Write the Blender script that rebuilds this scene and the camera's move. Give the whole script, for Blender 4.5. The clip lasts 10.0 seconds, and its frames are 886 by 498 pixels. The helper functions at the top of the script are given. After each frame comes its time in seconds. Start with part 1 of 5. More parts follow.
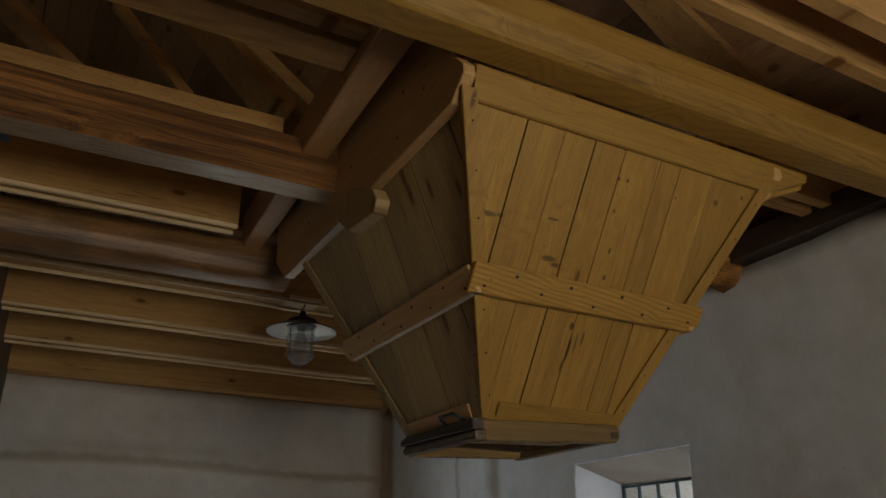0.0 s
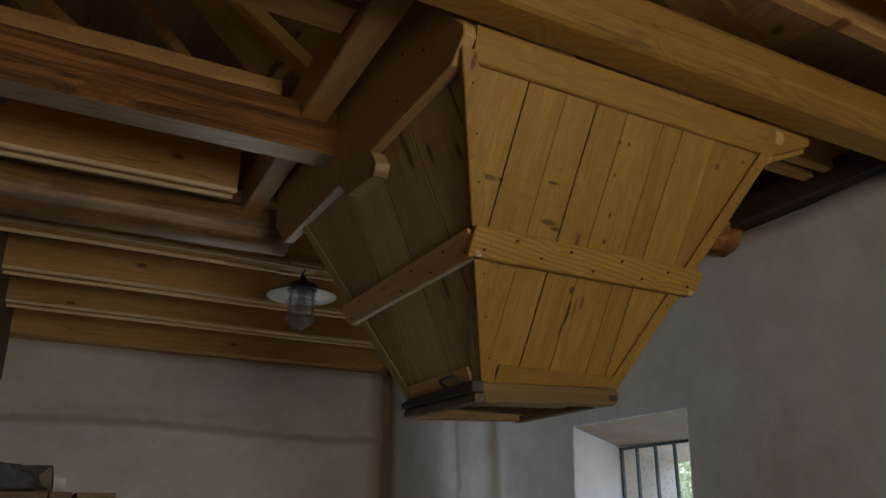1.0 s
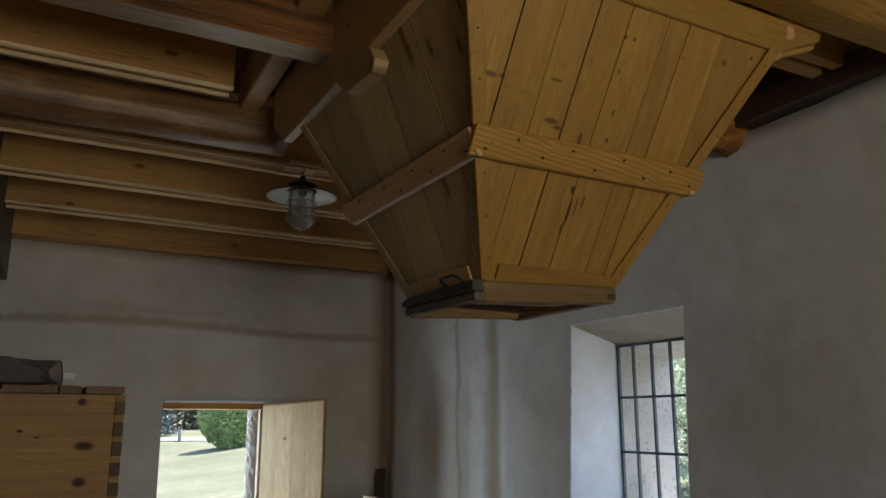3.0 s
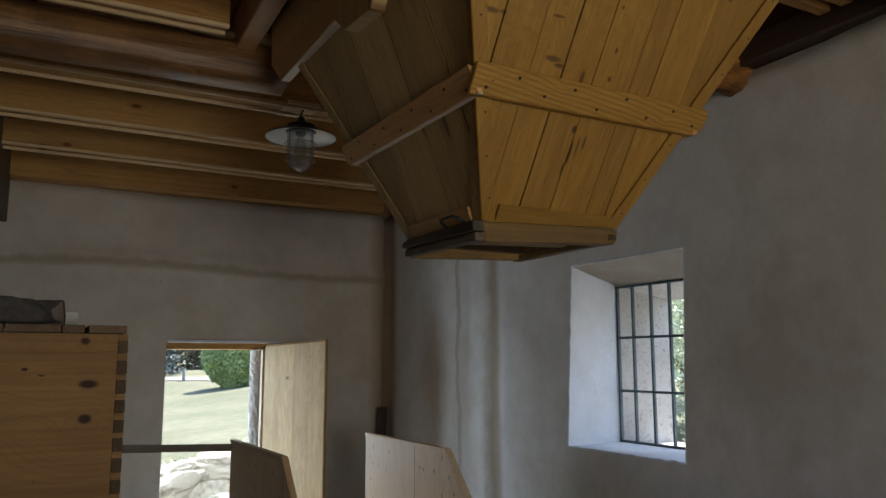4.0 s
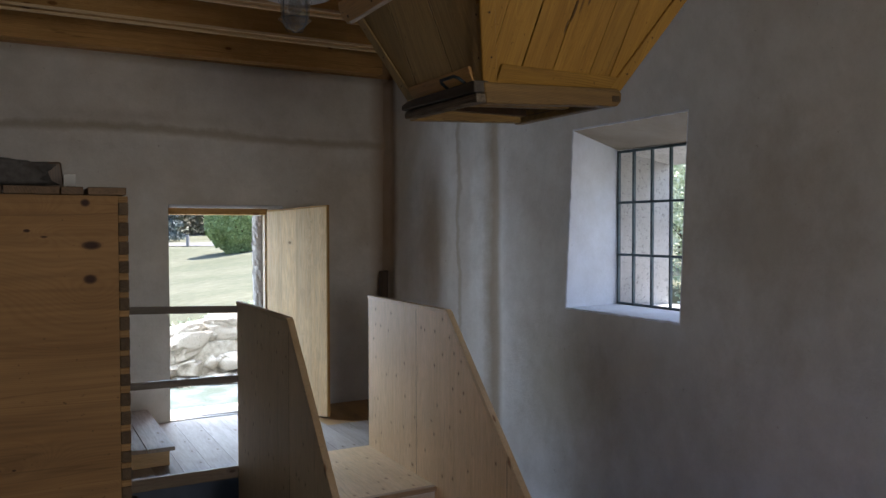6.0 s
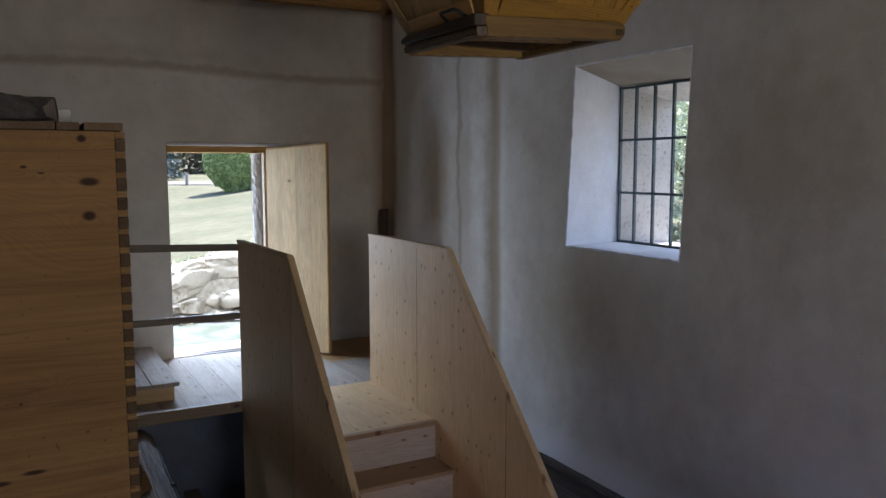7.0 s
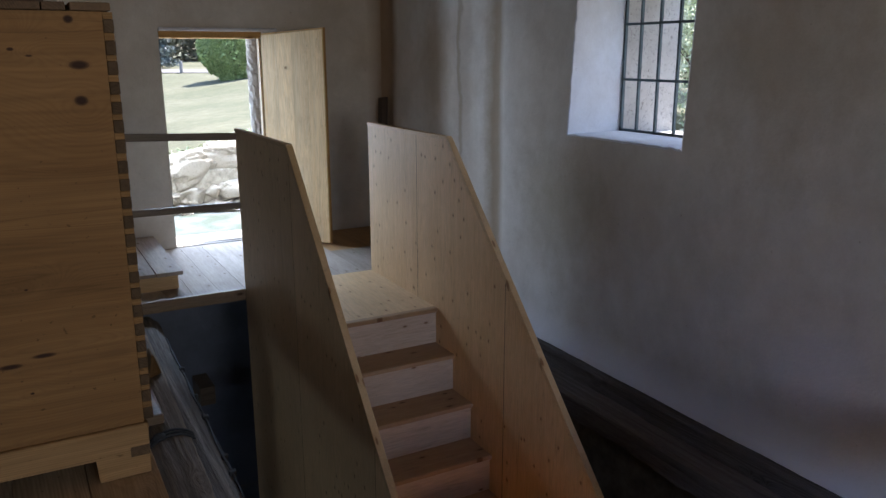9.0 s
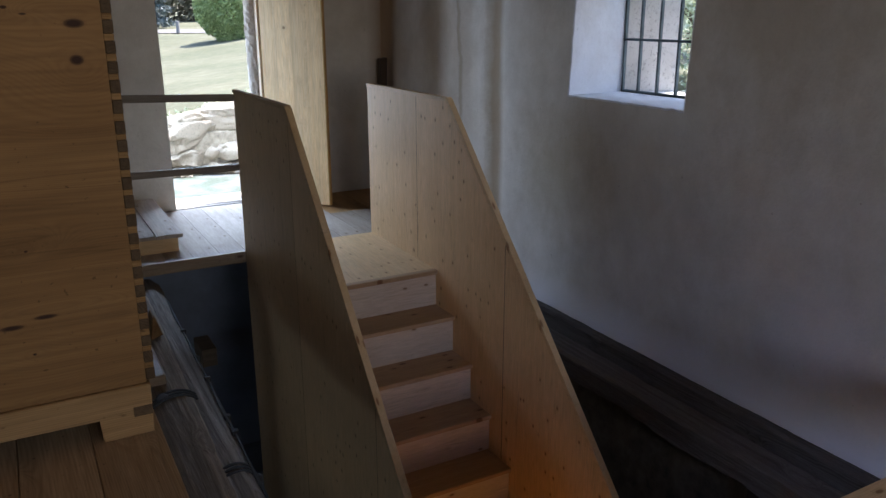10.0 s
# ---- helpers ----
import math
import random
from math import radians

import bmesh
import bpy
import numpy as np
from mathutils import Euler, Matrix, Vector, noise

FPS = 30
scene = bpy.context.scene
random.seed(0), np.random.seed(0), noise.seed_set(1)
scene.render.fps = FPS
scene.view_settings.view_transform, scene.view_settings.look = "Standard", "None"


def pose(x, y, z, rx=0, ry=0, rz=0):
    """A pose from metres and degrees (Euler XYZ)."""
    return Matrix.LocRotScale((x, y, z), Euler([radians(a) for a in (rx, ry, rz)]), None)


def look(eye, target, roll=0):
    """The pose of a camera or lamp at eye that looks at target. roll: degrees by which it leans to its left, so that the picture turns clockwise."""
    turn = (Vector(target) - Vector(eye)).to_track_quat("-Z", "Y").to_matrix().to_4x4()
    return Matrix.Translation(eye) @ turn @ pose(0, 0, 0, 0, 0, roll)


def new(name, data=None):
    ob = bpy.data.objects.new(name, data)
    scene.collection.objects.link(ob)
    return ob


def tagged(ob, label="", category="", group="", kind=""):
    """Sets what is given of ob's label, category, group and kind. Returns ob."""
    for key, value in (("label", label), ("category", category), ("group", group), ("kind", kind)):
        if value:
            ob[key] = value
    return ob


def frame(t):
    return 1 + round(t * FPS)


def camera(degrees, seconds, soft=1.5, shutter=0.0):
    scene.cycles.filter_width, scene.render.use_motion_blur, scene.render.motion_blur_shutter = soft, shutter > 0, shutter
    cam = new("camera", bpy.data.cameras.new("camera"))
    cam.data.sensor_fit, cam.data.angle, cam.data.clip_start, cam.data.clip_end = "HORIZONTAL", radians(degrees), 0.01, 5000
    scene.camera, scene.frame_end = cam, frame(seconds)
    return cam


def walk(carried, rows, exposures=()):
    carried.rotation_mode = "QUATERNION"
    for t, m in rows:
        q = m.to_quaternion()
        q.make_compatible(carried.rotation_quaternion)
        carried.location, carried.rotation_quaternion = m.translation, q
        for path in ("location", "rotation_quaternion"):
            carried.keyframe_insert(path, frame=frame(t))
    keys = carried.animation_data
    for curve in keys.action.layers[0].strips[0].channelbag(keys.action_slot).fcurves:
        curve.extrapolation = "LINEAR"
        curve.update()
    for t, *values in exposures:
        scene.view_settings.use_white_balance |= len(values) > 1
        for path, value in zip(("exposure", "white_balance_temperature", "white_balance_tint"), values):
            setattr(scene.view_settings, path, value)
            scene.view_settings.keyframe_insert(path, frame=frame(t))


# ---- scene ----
import itertools

# ---------------------------------------------------------------- camera
cam = camera(59.19, 10.0)
ROWS = [
    (0.0, -0.0135, -0.0245, 1.7945, 112.262, 0.050, -28.996),
    (0.5, -0.0125, -0.0226, 1.7938, 110.929, 0.043, -28.999),
    (1.0, -0.0115, -0.0209, 1.7930, 109.690, 0.040, -28.999),
    (1.5, -0.0104, -0.0188, 1.7921, 108.228, 0.038, -28.997),
    (2.0, -0.0091, -0.0164, 1.7909, 106.456, 0.038, -28.991),
    (2.5, -0.0077, -0.0138, 1.7896, 104.561, 0.039, -28.984),
    (4.0, -0.0031, -0.0055, 1.7843, 98.247, 0.055, -28.954),
    (4.5, -0.0017, -0.0029, 1.7824, 96.177, 0.063, -28.944),
    (5.0, -0.0000, 0.0000, 1.7800, 93.752, 0.072, -28.933),
    (5.5, 0.0016, 0.0029, 1.7774, 91.321, 0.082, -28.923),
    (6.0, 0.0034, 0.0061, 1.7743, 88.460, 0.093, -28.915),
    (7.5, 0.0071, 0.0129, 1.7665, 82.091, 0.127, -28.896),
    (8.0, 0.0082, 0.0148, 1.7640, 80.115, 0.139, -28.893),
    (8.5, 0.0093, 0.0168, 1.7611, 77.982, 0.150, -28.892),
    (9.0, 0.0103, 0.0186, 1.7583, 75.957, 0.160, -28.893),
    (9.5, 0.0109, 0.0198, 1.7564, 74.550, 0.170, -28.895),
    (10.0, 0.0116, 0.0209, 1.7545, 73.218, 0.179, -28.899),
]
walk(cam, [(t, pose(x, y, z, rx, ry, rz)) for t, x, y, z, rx, ry, rz in ROWS], [(0.0, 1.7, 6500, 10.0), (3.0, 1.7, 6500, 10.0), (5.0, 1.68, 6400, 14.0), (7.0, 1.66, 6250, 17.0), (10.0, 1.66, 6250, 17.0)])

WALL_Y, WALL_X, TOP = 7.45, 3.42, 3.32        # inner faces of the door wall and the window wall, top of the walls
BACK_Y, LEFT_X, LOW = -3.2, -4.2, -2.6

# ---------------------------------------------------------------- light
SUN_AZ, SUN_EL = 62.0, 65.0      # degrees from +Y towards +X, and above the horizon
world = bpy.data.worlds.new("world")
scene.world = world
world.use_nodes = True
wn = world.node_tree
sky = wn.nodes.new("ShaderNodeTexSky")
sky.sky_type, sky.sun_disc = "NISHITA", False
sky.sun_elevation, sky.sun_rotation = radians(SUN_EL), radians(SUN_AZ)
wn.links.new(sky.outputs[0], wn.nodes["Background"].inputs[0])
wn.nodes["Background"].inputs[1].default_value = 0.15


def lamp(name, kind, m, energy, colour, size=1.0, size_y=None, angle=0.5, spread=180.0):
    data = bpy.data.lights.new(name, kind)
    data.energy, data.color = energy, colour
    if kind == "SUN":
        data.angle = radians(angle)
    else:
        data.shape, data.size, data.size_y, data.spread = "RECTANGLE", size, size_y or size, radians(spread)
    ob = new(name, data)
    ob.matrix_world = m
    return ob


sun_dir = Vector((math.sin(radians(SUN_AZ)) * math.cos(radians(SUN_EL)), math.cos(radians(SUN_AZ)) * math.cos(radians(SUN_EL)), math.sin(radians(SUN_EL))))
lamp("sun", "SUN", look(sun_dir * 50, (0, 0, 0)), 4.0, (1.0, 0.95, 0.87))
# daylight lamps in unseen window openings, assumed behind and beside the camera
lamp("daylight_south", "AREA", look((0.90, BACK_Y - 0.1, 1.55), (0.80, -1.4, 2.9)), 19.0, (1.0, 0.94, 0.80), 1.8, 1.5, spread=138.0)
# narrow blue fill lamp, aimed down at the foot of the east wall
lamp("south_sky_fill", "AREA", look((0.90, BACK_Y - 0.14, 1.60), (3.2, 2.4, -0.8)), 1.9, (0.36, 0.54, 1.0), 1.7, 1.4, spread=48.0)
# added lamps out of view outside the doorway and barred window, strengthening the sky
lamp("daylight_door", "AREA", look((1.75, 9.3, 2.95), (1.9, 4.6, 0.5)), 122.0, (0.57, 0.77, 1.0), 1.3, 1.2)
# fill lamp hidden left of the doorway, for the door leaf and corner
lamp("door_side_fill", "AREA", look((0.5, 8.95, 1.25), (2.5, 6.9, 1.1)), 46.0, (0.64, 0.81, 1.0), 1.1, 1.7)
lamp("daylight_window", "AREA", look((5.6, 4.1, 3.2), (2.6, 3.6, 1.0)), 7.5, (0.64, 0.81, 1.0), 1.2, 1.0)
lamp("daylight_cellar", "AREA", look((LEFT_X - 0.1, 3.7, -1.2), (0, 4.2, -0.9)), 3.0, (0.5, 0.72, 1.0), 2.5, 0.85)
warm = bpy.data.lights.new("cellar_bulb", "POINT")
warm.energy, warm.color, warm.shadow_soft_size = 0.42, (1.0, 0.42, 0.1), 0.05
new("cellar_bulb", warm).location = (2.0, 2.55, -1.7)


# ---------------------------------------------------------------- materials
def nodes_of(name):
    m = bpy.data.materials.new(name)
    m.use_nodes = True
    t = m.node_tree
    return m, t, t.nodes["Principled BSDF"]


def node(t, kind, **inputs):
    n = t.nodes.new(kind)
    for k, v in inputs.items():
        n.inputs[k.replace("_", " ")].default_value = v
    return n


def ramp(t, fac, stops):
    r = t.nodes.new("ShaderNodeValToRGB")
    e = r.color_ramp.elements
    while len(e) < len(stops):
        e.new(0.5)
    for el, (p, c) in zip(e, stops):
        el.position, el.color = p, (*c, 1) if len(c) == 3 else c
    t.links.new(fac, r.inputs[0])
    return r.outputs[0]


def mix(t, mode, fac, a, b):
    n = t.nodes.new("ShaderNodeMix")
    n.data_type, n.blend_type = "RGBA", mode
    for sock, v in ((n.inputs[0], fac), (n.inputs[6], a), (n.inputs[7], b)):
        if isinstance(v, bpy.types.NodeSocket):
            t.links.new(v, sock)
        elif isinstance(v, (int, float)):
            sock.default_value = v
        else:
            sock.default_value = (*v, 1)
    return n.outputs[2]


def maths(t, op, a, b=0.0, c=0.0):
    n = t.nodes.new("ShaderNodeMath")
    n.operation = op
    for sock, v in zip(n.inputs, (a, b, c)):
        if isinstance(v, bpy.types.NodeSocket):
            t.links.new(v, sock)
        else:
            sock.default_value = v
    return n.outputs[0]


def bump(t, bsdf, height, strength, distance=0.01):
    b = node(t, "ShaderNodeBump", Strength=strength, Distance=distance)
    t.links.new(height, b.inputs["Height"])
    t.links.new(b.outputs[0], bsdf.inputs["Normal"])


def coords(t, scale, jitter=True):
    """Object coordinates, shifted per piece, then stretched."""
    co = t.nodes.new("ShaderNodeTexCoord").outputs["Object"]
    rnd = None
    if jitter:
        rnd = t.nodes.new("ShaderNodeObjectInfo").outputs["Random"]
        add = t.nodes.new("ShaderNodeVectorMath")
        add.operation = "MULTIPLY_ADD"
        t.links.new(rnd, add.inputs[0])
        add.inputs[1].default_value = (7.3, 11.1, 5.7)
        t.links.new(co, add.inputs[2])
        co = add.outputs[0]
    mp = t.nodes.new("ShaderNodeMapping")
    mp.inputs["Scale"].default_value = scale
    t.links.new(co, mp.inputs["Vector"])
    return co, mp.outputs[0], rnd


GRAIN = {"x": (0.035, 1, 1), "y": (1, 0.035, 1), "z": (1, 1, 0.035), "zf": (1, 0.035, 0.035), "zs": (0.035, 1, 0.035)}
KNOT = {"x": (0.45, 1, 1), "y": (1, 0.45, 1), "z": (1, 1, 0.7), "zf": (1, 0.35, 0.35), "zs": (0.35, 1, 0.35)}


def wood(name, light, dark, grain, knots=0.6, rough=0.55, ring=26.0, contrast=0.55, dirt=0.0, relief=0.25, knot_scale=4.5, vary=0.25, flat="", lines=400.0, wavy=0.2, knot_size=1.0, dirt_colour=(0.05, 0.035, 0.022), spots=(), checks=0.4, drift=60.0, bend=1.0, streaks=0.0, streak_colour=(0.03, 0.015, 0.008)):
    """Sawn timber: growth rings, fibre, knots and a shade of its own for each piece."""
    m, t, b = nodes_of(name)
    raw, co, rnd = coords(t, GRAIN[grain])
    # knots
    kmap = t.nodes.new("ShaderNodeMapping")
    kmap.inputs["Scale"].default_value = tuple(0.0 if "xyz"[k] in flat else c for k, c in enumerate(KNOT[grain]))
    t.links.new(raw, kmap.inputs["Vector"])
    vor = node(t, "ShaderNodeTexVoronoi", Scale=knot_scale, Randomness=1.0)
    kvec = kmap.outputs[0]
    if flat:
        vor.voronoi_dimensions = "2D"
        cut, join = t.nodes.new("ShaderNodeSeparateXYZ"), t.nodes.new("ShaderNodeCombineXYZ")
        t.links.new(kvec, cut.inputs[0])
        for k, axis in enumerate(c for c in "XYZ" if c.lower() not in flat):
            t.links.new(cut.outputs[axis], join.inputs[k])
        kvec = join.outputs[0]
    t.links.new(kvec, vor.inputs["Vector"])
    near = maths(t, "SMOOTH_MIN", vor.outputs["Distance"], 0.5, 0.1)
    swirl = maths(t, "POWER", maths(t, "SUBTRACT", 1.0, maths(t, "MULTIPLY", near, 1.9)), 5.0)
    # rings pushed aside by the knots
    warp = node(t, "ShaderNodeTexNoise", Scale=2.2, Detail=2.0)
    t.links.new(co, warp.inputs["Vector"])
    lift = t.nodes.new("ShaderNodeVectorMath")
    lift.operation = "MULTIPLY_ADD"
    push = maths(t, "ADD", maths(t, "MULTIPLY", swirl, 0.35 * bend), maths(t, "MULTIPLY", warp.outputs[0], 0.35 * bend))
    rims = []
    for (px, py, pz), (sx, sy, sz), tone in spots:
        at = t.nodes.new("ShaderNodeVectorMath")
        at.operation = "SUBTRACT"
        t.links.new(t.nodes.new("ShaderNodeTexCoord").outputs["Object"], at.inputs[0])
        at.inputs[1].default_value = (px, py, pz)
        sc = t.nodes.new("ShaderNodeVectorMath")
        sc.operation = "MULTIPLY"
        t.links.new(at.outputs[0], sc.inputs[0])
        sc.inputs[1].default_value = (1 / sx, 1 / sy, 1 / sz)
        ln = t.nodes.new("ShaderNodeVectorMath")
        ln.operation = "LENGTH"
        t.links.new(sc.outputs[0], ln.inputs[0])
        rims.append(ln.outputs["Value"])
        off = t.nodes.new("ShaderNodeSeparateXYZ")
        t.links.new(at.outputs[0], off.inputs[0])
        fade = maths(t, "DIVIDE", -1.7, maths(t, "MULTIPLY_ADD", maths(t, "MULTIPLY", ln.outputs["Value"], ln.outputs["Value"]), 0.18, 1.0))
        push = maths(t, "MULTIPLY_ADD", off.outputs["Z" if grain == "x" else "X"], fade, push)
    t.links.new(push, lift.inputs[0])
    lift.inputs[1].default_value = (0.5, 0.5, 0.5)
    t.links.new(co, lift.inputs[2])
    rings = node(t, "ShaderNodeTexNoise", Scale=ring, Detail=7.0, Roughness=0.66)
    t.links.new(lift.outputs[0], rings.inputs["Vector"])
    dot = t.nodes.new("ShaderNodeVectorMath")
    dot.operation = "DOT_PRODUCT"
    t.links.new(lift.outputs[0], dot.inputs[0])
    dot.inputs[1].default_value = (1.0, 0.83, 0.9)
    slow = node(t, "ShaderNodeTexNoise", Scale=2.6, Detail=1.0)
    t.links.new(co, slow.inputs["Vector"])
    phase = maths(t, "MULTIPLY_ADD", slow.outputs[0], drift, maths(t, "MULTIPLY", dot.outputs["Value"], lines * 2.6))
    wave = maths(t, "MULTIPLY_ADD", maths(t, "SINE", phase), 0.5, 0.5)
    tone = maths(t, "ADD", maths(t, "MULTIPLY", rings.outputs[0], 1.0 - wavy), maths(t, "MULTIPLY", maths(t, "POWER", wave, 0.6), wavy))
    fibre = node(t, "ShaderNodeTexNoise", Scale=ring * 9, Detail=2.0)
    t.links.new(co, fibre.inputs["Vector"])
    blot = node(t, "ShaderNodeTexNoise", Scale=1.7, Detail=4.0, Roughness=0.65)
    t.links.new(raw, blot.inputs["Vector"])
    col = ramp(t, tone, [(0.5 - contrast * 0.35, dark), (0.5 + contrast * 0.25, light)])
    col = mix(t, "MULTIPLY", 0.5, col, ramp(t, fibre.outputs[0], [(0.3, (0.6, 0.58, 0.55)), (0.65, (1.1, 1.1, 1.1))]))
    col = mix(t, "MULTIPLY", 0.75, col, ramp(t, blot.outputs[0], [(0.25, (0.82, 0.79, 0.75)), (0.7, (1.05, 1.05, 1.05))]))
    if rnd is not None:
        col = mix(t, "MULTIPLY", 1.0, col, ramp(t, rnd, [(0.0, (1 - vary, 1 - vary * 1.1, 1 - vary * 1.2)), (1.0, (1.08, 1.06, 1.04))]))
    split = node(t, "ShaderNodeTexNoise", Scale=9.0, Detail=3.0)
    t.links.new(co, split.inputs["Vector"])
    line = ramp(t, split.outputs[0], [(0.588, (0, 0, 0)), (0.594, (1, 1, 1)), (0.600, (0, 0, 0))])
    col = mix(t, "MIX", maths(t, "MULTIPLY", line, checks), col, tuple(c * 0.4 for c in dark))
    specks = node(t, "ShaderNodeTexNoise", Scale=75.0, Detail=2.0)
    t.links.new(kmap.outputs[0] if not flat else raw, specks.inputs["Vector"])
    col = mix(t, "MIX", ramp(t, specks.outputs[0], [(0.69, (0, 0, 0)), (0.75, (0.6, 0.6, 0.6))]), col, tuple(c * 0.35 for c in dark))
    halo = mix(t, "MULTIPLY", 1.0, ramp(t, vor.outputs["Distance"], [(0.10 * knot_size, (0.55, 0.55, 0.55)), (0.3 * knot_size, (0, 0, 0))]), ramp(t, vor.outputs["Color"], [(1.0 - knots, (0, 0, 0)), (1.0 - knots + 0.02, (1, 1, 1))]))
    col = mix(t, "MIX", halo, col, tuple(c * 0.8 for c in dark))
    chan = t.nodes.new("ShaderNodeSeparateColor")
    t.links.new(vor.outputs["Color"], chan.inputs[0])
    sized = maths(t, "DIVIDE", vor.outputs["Distance"], maths(t, "MULTIPLY_ADD", chan.outputs[1], 1.0, 0.4))
    eye = ramp(t, sized, [(0.06 * knot_size, (1, 1, 1)), (0.105 * knot_size, (0, 0, 0))])
    pick = ramp(t, vor.outputs["Color"], [(1.0 - knots, (0, 0, 0)), (1.0 - knots + 0.02, (1, 1, 1))])
    eye = mix(t, "MULTIPLY", 1.0, eye, pick)
    kcol = tuple(c * f for c, f in zip(dark, (0.42, 0.32, 0.24)))
    col = mix(t, "MIX", eye, col, kcol)
    if dirt:
        spot = node(t, "ShaderNodeTexNoise", Scale=3.4, Detail=7.0, Roughness=0.72)
        t.links.new(co if dirt < 0.5 else raw, spot.inputs["Vector"])
        col = mix(t, "MIX", maths(t, "MULTIPLY", ramp(t, spot.outputs[0], [(0.42, (0, 0, 0)), (0.68, (1, 1, 1))]), dirt), col, dirt_colour)
    for rim, (_, _, tone) in zip(rims, spots):
        rough_edge = maths(t, "MULTIPLY_ADD", blot.outputs[0], 0.5, rim)
        col = mix(t, "MIX", maths(t, "MULTIPLY", ramp(t, rough_edge, [(0.6, (0.95, 0.95, 0.95)), (0.8, (0.6, 0.6, 0.6)), (0.88, (0.12, 0.12, 0.12)), (1.12, (0.10, 0.10, 0.10)), (1.2, (0.6, 0.6, 0.6)), (1.28, (0.08, 0.08, 0.08)), (1.5, (0.06, 0.06, 0.06)), (1.56, (0.35, 0.35, 0.35)), (1.66, (0, 0, 0))]), tone), col, tuple(c * f for c, f in zip(dark, (0.16, 0.14, 0.3))))
    groove = None
    if streaks:
        run = node(t, "ShaderNodeTexNoise", Scale=7.0, Detail=9.0, Roughness=0.62, Distortion=0.6)
        t.links.new(lift.outputs[0], run.inputs["Vector"])
        groove = ramp(t, run.outputs[0], [(0.40, (0, 0, 0)), (0.52, (0.55, 0.55, 0.55)), (0.60, (1, 1, 1))])
        col = mix(t, "MIX", maths(t, "MULTIPLY", groove, streaks), col, streak_colour)
        fine = node(t, "ShaderNodeTexNoise", Scale=34.0, Detail=5.0, Roughness=0.7, Distortion=0.3)
        t.links.new(lift.outputs[0], fine.inputs["Vector"])
        col = mix(t, "MULTIPLY", streaks, col, ramp(t, fine.outputs[0], [(0.36, (0.42, 0.38, 0.35)), (0.56, (1.12, 1.1, 1.06))]))
    t.links.new(col, b.inputs["Base Color"])
    b.inputs["Specular IOR Level"].default_value = 0.18 if rough > 0.6 else 0.45
    t.links.new(maths(t, "MULTIPLY_ADD", fibre.outputs[0], 0.25, rough - 0.12), b.inputs["Roughness"])
    height = maths(t, "ADD", rings.outputs[0], maths(t, "MULTIPLY", fibre.outputs[0], 0.5))
    if groove is not None:
        height = maths(t, "SUBTRACT", maths(t, "MULTIPLY_ADD", fine.outputs[0], 1.5, height), maths(t, "MULTIPLY", groove, 2.0))
    bump(t, b, height, relief, 0.004)
    return m


